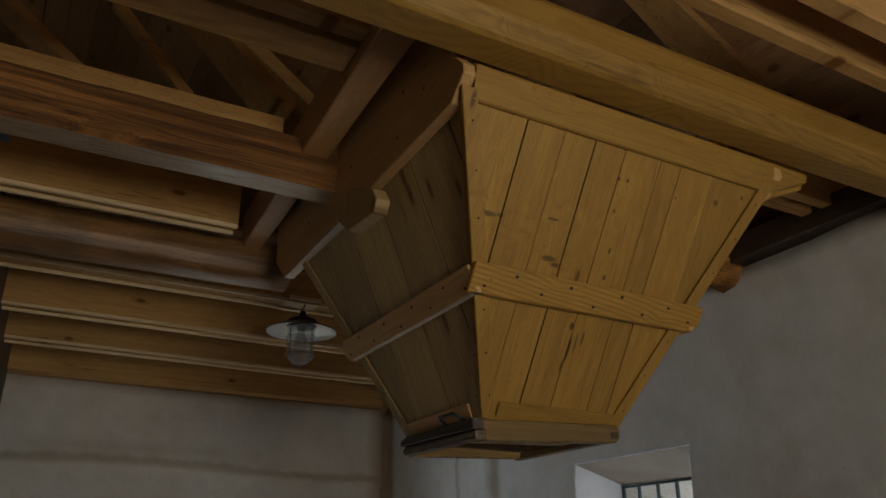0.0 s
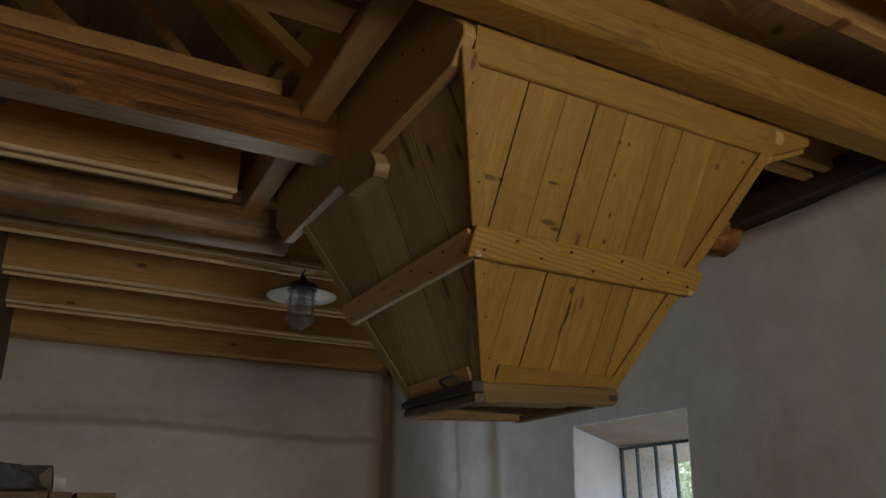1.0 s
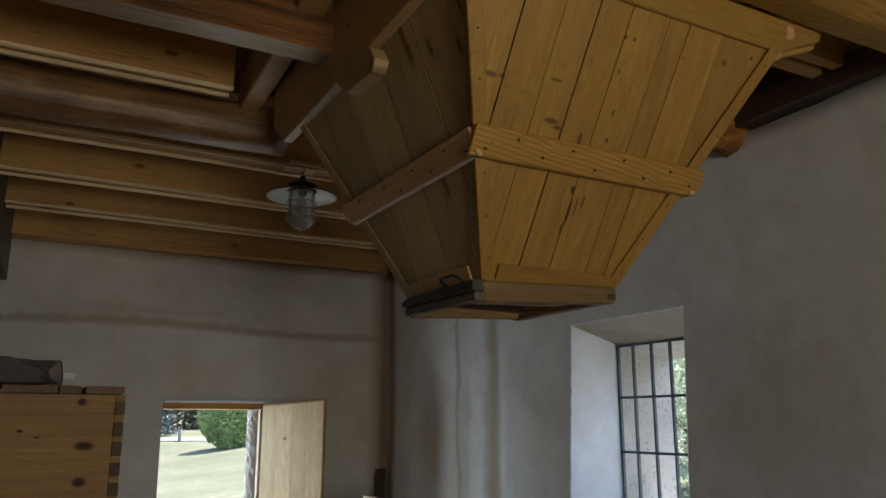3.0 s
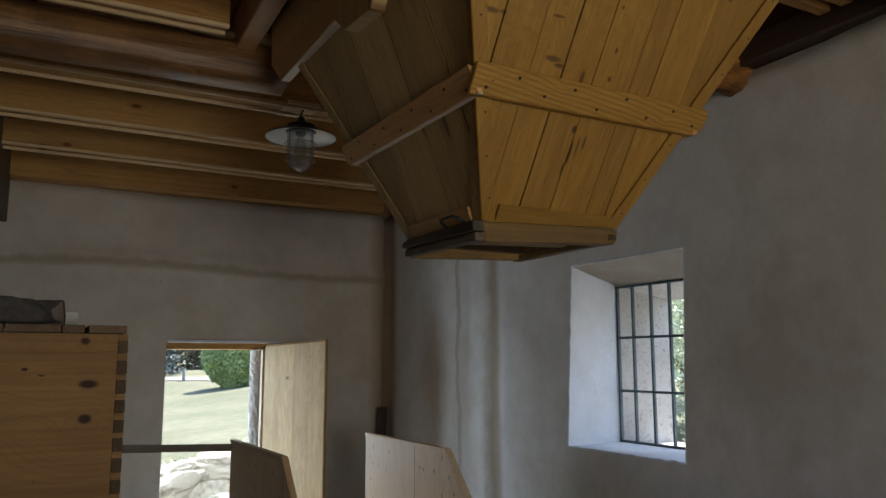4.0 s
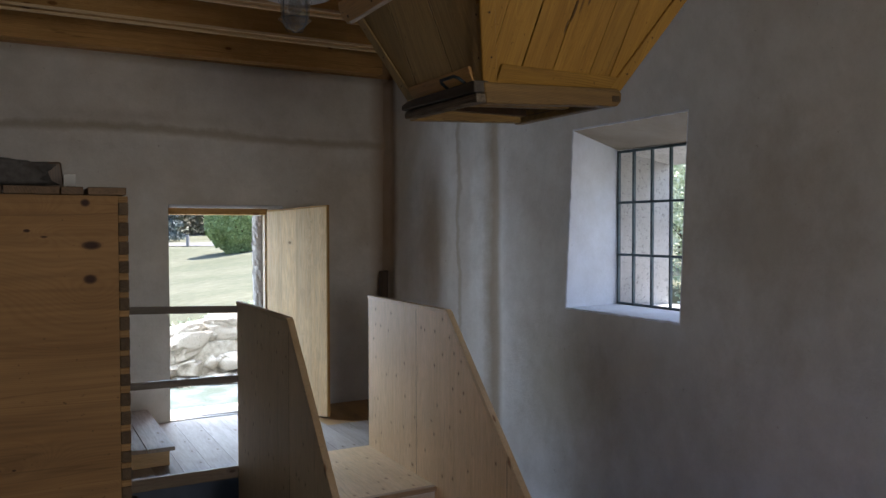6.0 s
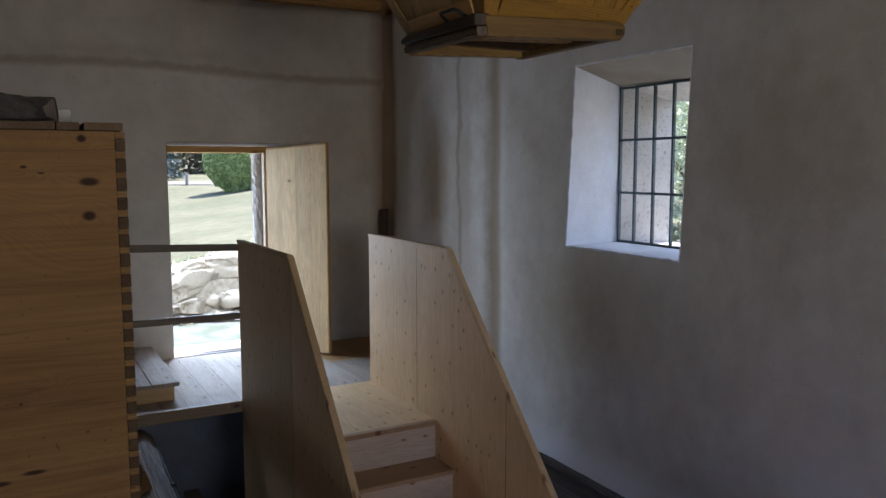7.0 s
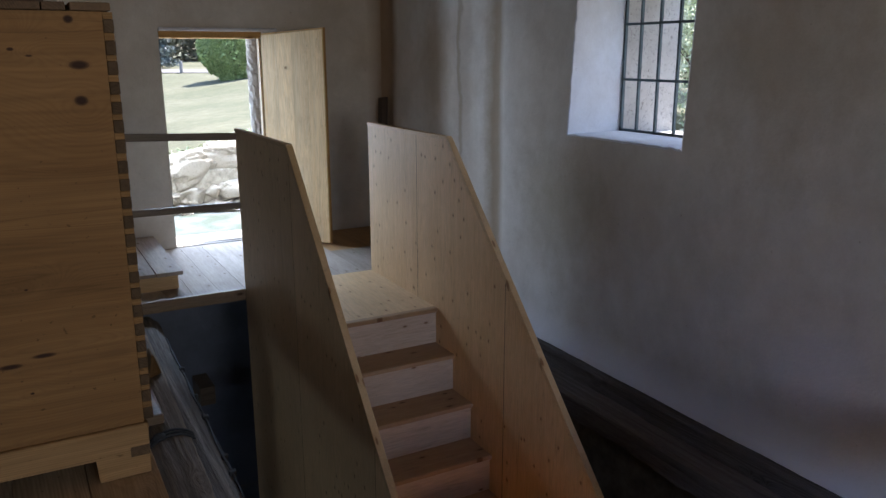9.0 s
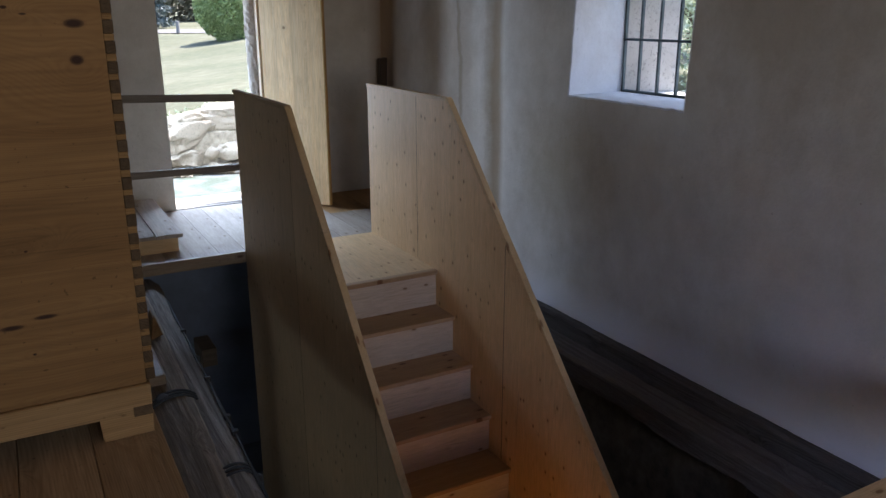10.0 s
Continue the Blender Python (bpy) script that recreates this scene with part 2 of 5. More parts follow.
def plaster(name, colour, stain, amount, rough=0.92, fine=60.0, bands=(), pits=0.0, blots=()):
    m, t, b = nodes_of(name)
    raw, co, _ = coords(t, (1, 1, 0.9), jitter=False)
    big = node(t, "ShaderNodeTexNoise", Scale=0.8, Detail=5.0, Roughness=0.6)
    mid = node(t, "ShaderNodeTexNoise", Scale=4.5, Detail=6.0, Roughness=0.65)
    grit = node(t, "ShaderNodeTexNoise", Scale=fine, Detail=4.0, Roughness=0.7)
    for n in (big, mid, grit):
        t.links.new(co, n.inputs["Vector"])
    col = mix(t, "MIX", maths(t, "MULTIPLY", ramp(t, big.outputs[0], [(0.42, (0, 0, 0)), (0.7, (1, 1, 1))]), amount), colour, stain)
    col = mix(t, "MULTIPLY", 0.4, col, ramp(t, mid.outputs[0], [(0.32, (0.8, 0.79, 0.77)), (0.62, (1.05, 1.05, 1.05))]))
    col = mix(t, "MULTIPLY", 0.25, col, ramp(t, grit.outputs[0], [(0.3, (0.86, 0.86, 0.86)), (0.6, (1.03, 1.03, 1.03))]))
    fleck = node(t, "ShaderNodeTexNoise", Scale=26.0, Detail=3.0, Roughness=0.6)
    t.links.new(raw, fleck.inputs["Vector"])
    col = mix(t, "MIX", ramp(t, fleck.outputs[0], [(0.70, (0, 0, 0)), (0.76, (0.45, 0.45, 0.45))]), col, tuple(c * 0.55 for c in stain))
    hollow = None
    if pits:
        pit = node(t, "ShaderNodeTexNoise", Scale=46.0, Detail=5.0, Roughness=0.62, Distortion=0.8)
        t.links.new(co, pit.inputs["Vector"])
        hollow = ramp(t, pit.outputs[0], [(0.55, (0, 0, 0)), (0.66, (1, 1, 1))])
        col = mix(t, "MIX", maths(t, "MULTIPLY", hollow, pits), col, tuple(c * 0.6 for c in stain))
    wipe = t.nodes.new("ShaderNodeMapping")
    wipe.inputs["Rotation"].default_value, wipe.inputs["Scale"].default_value = (0.5, 0.3, 0.4), (1.0, 1.6, 1.2)
    t.links.new(raw, wipe.inputs["Vector"])
    trowel = node(t, "ShaderNodeTexNoise", Scale=2.0, Detail=6.0, Roughness=0.7)
    t.links.new(wipe.outputs[0], trowel.inputs["Vector"])
    col = mix(t, "MULTIPLY", 0.4, col, ramp(t, trowel.outputs[0], [(0.36, (0.78, 0.76, 0.73)), (0.55, (1.0, 1.0, 1.0)), (0.7, (1.08, 1.09, 1.12))]))
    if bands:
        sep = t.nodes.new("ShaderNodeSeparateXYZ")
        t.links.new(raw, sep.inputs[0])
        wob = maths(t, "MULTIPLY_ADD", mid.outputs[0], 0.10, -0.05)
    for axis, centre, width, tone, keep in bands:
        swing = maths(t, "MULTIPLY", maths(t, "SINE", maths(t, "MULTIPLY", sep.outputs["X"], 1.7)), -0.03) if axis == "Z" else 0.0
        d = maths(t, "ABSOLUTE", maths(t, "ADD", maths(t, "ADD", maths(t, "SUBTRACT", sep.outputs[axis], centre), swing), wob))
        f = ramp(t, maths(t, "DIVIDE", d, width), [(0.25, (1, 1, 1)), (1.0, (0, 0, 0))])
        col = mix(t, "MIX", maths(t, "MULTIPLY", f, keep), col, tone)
    for centre, radii, tone, keep in blots:
        at = t.nodes.new("ShaderNodeVectorMath")
        at.operation = "SUBTRACT"
        t.links.new(raw, at.inputs[0])
        at.inputs[1].default_value = centre
        sc = t.nodes.new("ShaderNodeVectorMath")
        sc.operation = "DIVIDE"
        t.links.new(at.outputs[0], sc.inputs[0])
        sc.inputs[1].default_value = radii
        ln = t.nodes.new("ShaderNodeVectorMath")
        ln.operation = "LENGTH"
        t.links.new(sc.outputs[0], ln.inputs[0])
        ragged = maths(t, "MULTIPLY_ADD", trowel.outputs[0], 1.6, maths(t, "SUBTRACT", ln.outputs["Value"], 0.8))
        f = ramp(t, ragged, [(0.2, (1, 1, 1)), (1.0, (0, 0, 0))])
        col = mix(t, "MIX", maths(t, "MULTIPLY", f, keep), col, tone)
    t.links.new(col, b.inputs["Base Color"])
    b.inputs["Roughness"].default_value = rough
    height = maths(t, "ADD", maths(t, "ADD", mid.outputs[0], trowel.outputs[0]), maths(t, "MULTIPLY", grit.outputs[0], 0.2))
    if hollow is not None:
        height = maths(t, "SUBTRACT", height, hollow)
    bump(t, b, height, 0.4, 0.02)
    return m


def plain(name, colour, rough=0.6, metal=0.0, grit=0.3, scale=20.0):
    m, t, b = nodes_of(name)
    raw, co, _ = coords(t, (1, 1, 1))
    n = node(t, "ShaderNodeTexNoise", Scale=scale, Detail=6.0, Roughness=0.65)
    t.links.new(co, n.inputs["Vector"])
    lo = tuple(c * (1 - grit) for c in colour)
    hi = tuple(min(1.0, c * (1 + grit)) for c in colour)
    t.links.new(ramp(t, n.outputs[0], [(0.3, lo), (0.7, hi)]), b.inputs["Base Color"])
    b.inputs["Roughness"].default_value, b.inputs["Metallic"].default_value = rough, metal
    bump(t, b, n.outputs[0], 0.3, 0.005)
    return m


HONEY, HONEY_D = (0.455, 0.262, 0.049), (0.30, 0.156, 0.024)
OLD, OLD_D = (0.66, 0.31, 0.090), (0.20, 0.085, 0.028)
MILK, MILK_D = (0.735, 0.53, 0.295), (0.615, 0.405, 0.198)
DARK, DARK_D = (0.085, 0.052, 0.032), (0.03, 0.019, 0.013)
GREY, GREY_D = (0.30, 0.27, 0.23), (0.10, 0.085, 0.07)
HOOD_KNOTS = [((1.165, 1.81, 2.803), (0.050, 0.3, 0.014), 0.75), ((1.205, 1.81, 2.806), (0.02, 0.3, 0.010), 0.8), ((1.40, 1.80, 2.829), (0.040, 0.3, 0.007), 0.8), ((1.425, 1.87, 2.722), (0.05, 0.3, 0.014), 0.75), ((1.455, 1.88, 2.708), (0.03, 0.3, 0.010), 0.8),
              ((1.605, 1.7, 2.981), (0.011, 0.3, 0.010), 0.9), ((1.641, 1.7, 2.982), (0.011, 0.3, 0.010), 0.9), ((1.623, 1.76, 2.891), (0.009, 0.3, 0.009), 0.8), ((1.652, 1.83, 2.78), (0.008, 0.3, 0.014), 0.9), ((1.662, 1.88, 2.702), (0.010, 0.3, 0.013), 0.9), ((2.043, 1.69, 2.992), (0.020, 0.3, 0.017), 0.7), ((2.156, 1.67, 3.027), (0.012, 0.3, 0.012), 0.9), ((1.86, 1.7, 2.972), (0.008, 0.3, 0.008), 0.8),
              ((1.592, 1.98, 2.548), (0.014, 0.3, 0.020), 1.0), ((1.604, 2.03, 2.48), (0.009, 0.3, 0.060), 0.9), ((1.594, 2.06, 2.43), (0.007, 0.3, 0.035), 0.9), ((1.649, 2.0, 2.517), (0.008, 0.3, 0.035), 0.8), ((1.625, 2.0, 2.50), (0.007, 0.3, 0.05), 0.7)]
CHEST_KNOTS = [((0.153, 1.85, 1.738), (0.036, 0.5, 0.017), 1.0), ((0.150, 1.85, 1.665), (0.024, 0.5, 0.018), 1.0), ((0.03, 1.85, 1.77), (0.011, 0.5, 0.006), 1.0),
               ((0.142, 1.85, 1.83), (0.016, 0.5, 0.014), 1.0), ((0.062, 1.85, 1.757), (0.012, 0.5, 0.004), 0.9), ((0.018, 1.85, 1.117), (0.045, 0.5, 0.010), 1.0), ((-0.05, 1.85, 1.103), (0.045, 0.5, 0.011), 1.0), ((0.16, 1.85, 1.095), (0.07, 0.5, 0.022), 0.12),
               ((-0.015, 1.85, 1.034), (0.008, 0.5, 0.005), 1.0), ((0.195, 1.85, 0.905), (0.03, 0.5, 0.012), 0.7), ((0.0, 1.85, 1.27), (0.006, 0.5, 0.004), 0.9), ((-0.12, 1.85, 1.60), (0.03, 0.5, 0.014), 0.9)]
hood_z = wood("hood_board", HONEY, HONEY_D, "zf", knots=0.22, knot_scale=9.0, knot_size=0.6, flat="y", vary=0.13, contrast=0.68, wavy=0.08, checks=0.45, dirt=0.3, dirt_colour=(0.20, 0.085, 0.02), spots=HOOD_KNOTS)
hood_x = wood("hood_rail_x", HONEY, HONEY_D, "x", knots=0.35, knot_size=0.8, flat="y", contrast=0.5)
band_x = wood("hood_band_x", (0.475, 0.27, 0.05), (0.34, 0.178, 0.03), "x", knots=0.0, flat="y", contrast=0.75, wavy=0.5, lines=470.0, drift=2.5, bend=0.012, relief=0.3)
# paler than the front rails, to lift side rails that get only grazing light
hood_y = wood("hood_rail_y", (0.76, 0.47, 0.20), (0.55, 0.31, 0.115), "y", knots=0.3, contrast=1.0, rough=0.4, relief=0.2, wavy=0.1)
# pale for worn finish and for door light on the undersides, put into the colour
pale_y = wood("worn_lit_wood_y", (0.92, 0.86, 0.77), (0.62, 0.53, 0.42), "y", knots=0.0, contrast=0.4, rough=0.35, wavy=0.3, bend=0.15, drift=12.0, streaks=0.4, streak_colour=(0.22, 0.145, 0.075))
joist_pale = wood("planed_joist_edge", (0.86, 0.68, 0.42), (0.72, 0.53, 0.29), "x", knots=0.0, rough=0.45)
# door light shining on the old beam's underside, put into the colour
pale_x = wood("pale_sheen_wood_x", (0.56, 0.42, 0.28), (0.33, 0.21, 0.11), "x", knots=0.0, contrast=0.4, rough=0.3, wavy=0.4, bend=0.25, drift=20.0, streaks=0.4, streak_colour=(0.20, 0.12, 0.06))
# coloured paler than the front boards, to lift the shaded side faces
side_z = wood("hood_side_board", (0.66, 0.47, 0.205), (0.44, 0.30, 0.12), "zs", checks=0.7, knots=0.5, knot_scale=7.0, knot_size=0.9, vary=0.4, flat="x", dirt=0.35, contrast=0.75, rough=0.45)
beam_old = wood("old_beam", OLD, OLD_D, "x", knots=0.4, ring=12, contrast=0.42, relief=0.9, rough=0.66, wavy=0.06, lines=300.0, checks=1.0, streaks=0.7)
log_old = wood("old_log", (0.50, 0.27, 0.105), (0.18, 0.09, 0.036), "x", knots=0.4, ring=10, contrast=0.6, relief=0.35, rough=0.36, wavy=0.05, checks=1.0, dirt=0.55, streaks=0.45)
beam_new = wood("sawn_beam_x", HONEY, HONEY_D, "x", knots=0.35, ring=14, flat="y", contrast=0.55, dirt=0.3, dirt_colour=(0.22, 0.10, 0.022), checks=0.9, relief=0.4)
joist_x = wood("joist_wood_x", (0.58, 0.345, 0.128), (0.40, 0.217, 0.072), "x", knots=0.45, knot_scale=6.0, knot_size=0.75, vary=0.18, flat="y", contrast=0.6, rough=0.64, checks=0.8)
joist_y = wood("joist_wood_y", (0.55, 0.31, 0.12), (0.40, 0.20, 0.07), "y", knots=0.3, knot_scale=6.0, knot_size=0.7, flat="z", contrast=0.6, rough=0.5)
dark_y = wood("dark_wood_y", DARK, DARK_D, "y", knots=0.3, dirt=0.4)
dark_z = wood("dark_wood_z", DARK, DARK_D, "z", knots=0.3, dirt=0.4)
roof_y = wood("roof_board_wood", (0.42, 0.245, 0.115), (0.30, 0.165, 0.07), "y", knots=0.3, knot_scale=6.0, flat="z", vary=0.35)
fir_z = wood("fir_panel_z", MILK, MILK_D, "z", knots=0.3, knot_size=0.8, wavy=0.14, ring=30, knot_scale=12.0, contrast=0.85, vary=0.06, flat="x", relief=0.08)
fir_x = wood("fir_board_x", MILK, MILK_D, "x", knots=0.3, knot_size=0.8, wavy=0.14, ring=30, knot_scale=12.0, contrast=0.85, vary=0.1, flat="z", relief=0.1)
tread_x = wood("fir_tread", (0.52, 0.365, 0.215), (0.40, 0.26, 0.14), "x", knots=0.4, knot_size=0.9, wavy=0.14, ring=30, knot_scale=10.0, contrast=0.85, vary=0.1, flat="z", relief=0.1)
fir_riser = wood("fir_riser", (0.68, 0.575, 0.46), (0.58, 0.465, 0.345), "x", knots=0.3, knot_size=0.8, wavy=0.14, ring=30, knot_scale=12.0, contrast=0.85, vary=0.06, flat="y", relief=0.08)
fir_y = wood("fir_board_y", MILK, MILK_D, "y", knots=0.3, knot_size=0.8, wavy=0.14, ring=30, knot_scale=12.0, contrast=0.85, vary=0.1, flat="z", relief=0.1)
door_z = wood("door_board", (0.94, 0.74, 0.44), (0.83, 0.60, 0.31), "z", knots=0.2, knot_scale=8.0, knot_size=0.6, ring=22, vary=0.05, contrast=0.45, flat="y", relief=0.08, dirt=0.05, streaks=0.06)
chest_x = wood("chest_board", (0.275, 0.166, 0.074), (0.158, 0.086, 0.035), "x", flat="y", knots=0.05, knot_size=0.4, ring=9, contrast=0.85, vary=0.06, dirt=0.22, rough=0.72, wavy=0.1, lines=330.0, dirt_colour=(0.07, 0.036, 0.014), spots=CHEST_KNOTS)
lid_y = wood("worn_lid_plank", (0.165, 0.115, 0.074), (0.095, 0.063, 0.039), "y", knots=0.1, flat="z", ring=20, rough=0.8, dirt=0.4, dirt_colour=(0.06, 0.055, 0.06))
tail_y = wood("chest_end_grain", (0.105, 0.076, 0.05), (0.06, 0.042, 0.027), "y", knots=0.0, ring=60, rough=0.85)
base_x = wood("chest_base_board", (0.38, 0.255, 0.135), (0.24, 0.152, 0.072), "x", knots=0.1, knot_size=0.5, ring=14, contrast=0.7, dirt=0.45, rough=0.75, dirt_colour=(0.05, 0.03, 0.016), checks=0.8)
tail_x = wood("chest_tail", (0.26, 0.162, 0.074), (0.18, 0.104, 0.044), "x", knots=0.0, vary=0.1, rough=0.75)
grey_y = wood("weathered_timber", (0.60, 0.58, 0.56), (0.24, 0.23, 0.225), "y", knots=0.2, ring=26, contrast=0.5, dirt=0.3, relief=1.0, rough=0.88, wavy=0.1, streaks=0.45, streak_colour=(0.06, 0.058, 0.06))
brown_grey_y = wood("brown_weathered_timber", (0.52, 0.45, 0.37), (0.22, 0.185, 0.15), "y", knots=0.2, ring=22, contrast=0.5, relief=1.0, rough=0.88, wavy=0.1, streaks=0.45, streak_colour=(0.06, 0.05, 0.045))
grey_x = wood("weathered_rail", (0.28, 0.24, 0.20), (0.16, 0.13, 0.10), "x", knots=0.2, ring=30)
floor_y = wood("floor_board", (0.58, 0.52, 0.465), (0.44, 0.385, 0.335), "y", knots=0.35, knot_scale=7.0, knot_size=0.6, ring=24, vary=0.3, rough=0.75, flat="z", wavy=0.1)
edge_x = wood("landing_edge_board", (0.36, 0.28, 0.19), (0.22, 0.155, 0.095), "x", knots=0.6, knot_scale=8.0, knot_size=0.8, dirt=0.2)
door_edge = wood("door_edge_wood", (0.60, 0.36, 0.11), (0.46, 0.25, 0.07), "z", knots=0.0)
timber_black = wood("blackened_timber", (0.19, 0.18, 0.175), (0.07, 0.064, 0.06), "y", knots=0.1, dirt=0.35, streaks=0.22, relief=0.9, rough=0.8, dirt_colour=(0.02, 0.018, 0.018))
jamb_z = wood("weathered_jamb", (0.46, 0.33, 0.18), (0.30, 0.20, 0.10), "z", knots=0.1, dirt=0.25, streaks=0.2)
lime = plaster("lime_plaster", (0.66, 0.62, 0.55), (0.45, 0.36, 0.26), 0.45)
# X band: brown corner stain; Z band: shadow line of the ledge, painted in
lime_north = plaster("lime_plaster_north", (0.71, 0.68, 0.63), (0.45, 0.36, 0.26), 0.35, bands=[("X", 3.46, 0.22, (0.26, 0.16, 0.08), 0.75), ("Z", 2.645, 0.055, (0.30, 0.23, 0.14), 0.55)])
# bands: light caught at the foot and shade of groove and step, painted; corner stain
# blots: brown and olive stains; the last paints bluish light low down
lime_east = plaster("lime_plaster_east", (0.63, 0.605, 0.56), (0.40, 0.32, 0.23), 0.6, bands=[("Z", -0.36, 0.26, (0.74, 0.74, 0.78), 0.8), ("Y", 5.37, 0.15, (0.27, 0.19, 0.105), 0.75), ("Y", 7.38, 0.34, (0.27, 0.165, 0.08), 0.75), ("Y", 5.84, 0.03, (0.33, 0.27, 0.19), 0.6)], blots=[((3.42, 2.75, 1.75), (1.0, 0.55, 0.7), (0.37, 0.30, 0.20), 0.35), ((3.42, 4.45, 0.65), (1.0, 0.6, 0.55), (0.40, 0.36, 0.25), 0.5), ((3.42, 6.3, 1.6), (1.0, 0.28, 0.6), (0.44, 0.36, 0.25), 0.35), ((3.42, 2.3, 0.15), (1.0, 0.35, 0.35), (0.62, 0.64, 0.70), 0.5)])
white = plaster("white_limewash", (0.74, 0.765, 0.82), (0.60, 0.59, 0.58), 0.3)
# darker brown-grey plaster for the head lining of the window
lintel_brown = plaster("brown_lintel", (0.34, 0.29, 0.23), (0.17, 0.13, 0.09), 0.6)
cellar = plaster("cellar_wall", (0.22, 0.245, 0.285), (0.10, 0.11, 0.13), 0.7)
stone_out = plaster("rough_stone", (0.48, 0.45, 0.41), (0.22, 0.18, 0.14), 0.6, fine=30.0, pits=0.6)
nail_iron = plain("rusted_nail", (0.035, 0.022, 0.014), 0.85)
soot = plain("soot_filled_joint", (0.02, 0.016, 0.012), 0.9)
iron = plain("black_iron", (0.045, 0.06, 0.065), 0.5, 0.6)
bar_iron = plain("painted_bar_iron", (0.085, 0.115, 0.125), 0.6, 0.2)
enamel_black = plain("black_enamel", (0.02, 0.02, 0.022), 0.3)
enamel_white = plain("white_enamel", (0.8, 0.8, 0.78), 0.25, grit=0.05)
card_grey = plain("dull_card", (0.36, 0.36, 0.35), 0.6, grit=0.1)
sack = plain("grey_sack", (0.05, 0.047, 0.046), 0.95, grit=0.35, scale=60)
platform_y = wood("platform_plank", (0.50, 0.39, 0.27), (0.36, 0.27, 0.18), "y", knots=0.2, flat="z", vary=0.12, dirt=0.25, rough=0.75)
floor_shaded = wood("shaded_floor_board", (0.50, 0.30, 0.12), (0.36, 0.20, 0.07), "y", knots=0.35, ring=20, dirt=0.2, vary=0.1)
dark_x = wood("dark_wood_x", DARK, DARK_D, "x", knots=0.3, dirt=0.4)
grime_y = wood("grimy_timber", (0.24, 0.22, 0.21), (0.09, 0.078, 0.07), "y", knots=0.1, dirt=0.3, streaks=0.22, relief=0.9, rough=0.8)
pale_stone = plaster("pale_rough_stone", (0.66, 0.645, 0.62), (0.36, 0.33, 0.29), 0.5, fine=22.0, pits=0.7)
field_stone = plaster("field_stone", (0.32, 0.275, 0.215), (0.20, 0.16, 0.11), 0.6, fine=24.0, pits=0.6)
mortar = plain("earthy_mortar", (0.33, 0.29, 0.23), 0.95, grit=0.5, scale=14.0)
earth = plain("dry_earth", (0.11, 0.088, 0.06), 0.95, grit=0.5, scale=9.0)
rope_mat = plain("blue_grey_rope", (0.055, 0.062, 0.07), 0.9, grit=0.4, scale=120)
glass, gt, gb = nodes_of("clear_glass")
clear, shine, both = (gt.nodes.new("ShaderNode" + k) for k in ("BsdfTransparent", "BsdfGlossy", "MixShader"))
clear.inputs["Color"].default_value, shine.inputs["Roughness"].default_value, both.inputs[0].default_value = (0.93, 0.94, 0.93, 1), 0.05, 0.16
gt.links.new(clear.outputs[0], both.inputs[1])
gt.links.new(shine.outputs[0], both.inputs[2])
# white diffuse haze mixed in to brighten the jar in place of highlights
haze, hazy = gt.nodes.new("ShaderNodeBsdfDiffuse"), gt.nodes.new("ShaderNodeMixShader")
haze.inputs["Color"].default_value, hazy.inputs[0].default_value = (0.85, 0.86, 0.86, 1), 0.14
gt.links.new(both.outputs[0], hazy.inputs[1])
gt.links.new(haze.outputs[0], hazy.inputs[2])
gt.links.new(hazy.outputs[0], gt.nodes["Material Output"].inputs["Surface"])
glow, lt, lb = nodes_of("lit_bulb")
lb.inputs["Emission Color"].default_value, lb.inputs["Emission Strength"].default_value = (1.0, 0.55, 0.2, 1), 20.0


# ---------------------------------------------------------------- building helpers
def mesh_of(name, bm):
    me = bpy.data.meshes.new(name)
    bmesh.ops.recalc_face_normals(bm, faces=bm.faces)
    bm.to_mesh(me)
    bm.free()
    return me


def part(name, bm, material, parent=None, label=""):
    ob = new(name, mesh_of(name, bm))
    ob.data.materials.append(material)
    if parent is not None:
        ob.parent = parent
    if label:
        ob["label"] = label
    return ob


def thing(name, label, category, at=(0, 0, 0), group="", kind=""):
    """An empty at its base; parts under it keep world coordinates."""
    ob = new(name)
    ob.location = at
    return tagged(ob, label, category, group, kind)


def under(ob, parent):
    ob.parent = parent
    ob.matrix_parent_inverse = Matrix.Translation(parent.location).inverted()
    return ob


def piece(name, bm, material, parent, label=""):
    return under(part(name, bm, material, None, label), parent)


def pale_under(ob, material, limit=-0.6):
    """The faces that look down get a paler material, for wear and for the light they catch."""
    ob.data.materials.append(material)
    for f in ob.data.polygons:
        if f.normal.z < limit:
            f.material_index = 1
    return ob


def hull8(lo, hi, z0=None):
    """A solid between two rings of points."""
    bm = bmesh.new()
    a = [bm.verts.new(p) for p in lo]
    b = [bm.verts.new(p) for p in hi]
    n = len(a)
    bm.faces.new(a[::-1])
    bm.faces.new(b)
    for i in range(n):
        bm.faces.new((a[i], a[(i + 1) % n], b[(i + 1) % n], b[i]))
    return bm


def soften(bm, width, segments=1):
    if width:
        bmesh.ops.bevel(bm, geom=list(bm.edges), offset=width, segments=segments, affect="EDGES", profile=0.6)
    return bm


def block(x0, x1, y0, y1, z0, z1, r=0.004):
    lo = [(x0, y0, z0), (x1, y0, z0), (x1, y1, z0), (x0, y1, z0)]
    hi = [(x, y, z1) for x, y, _ in lo]
    return soften(hull8(lo, hi), r)


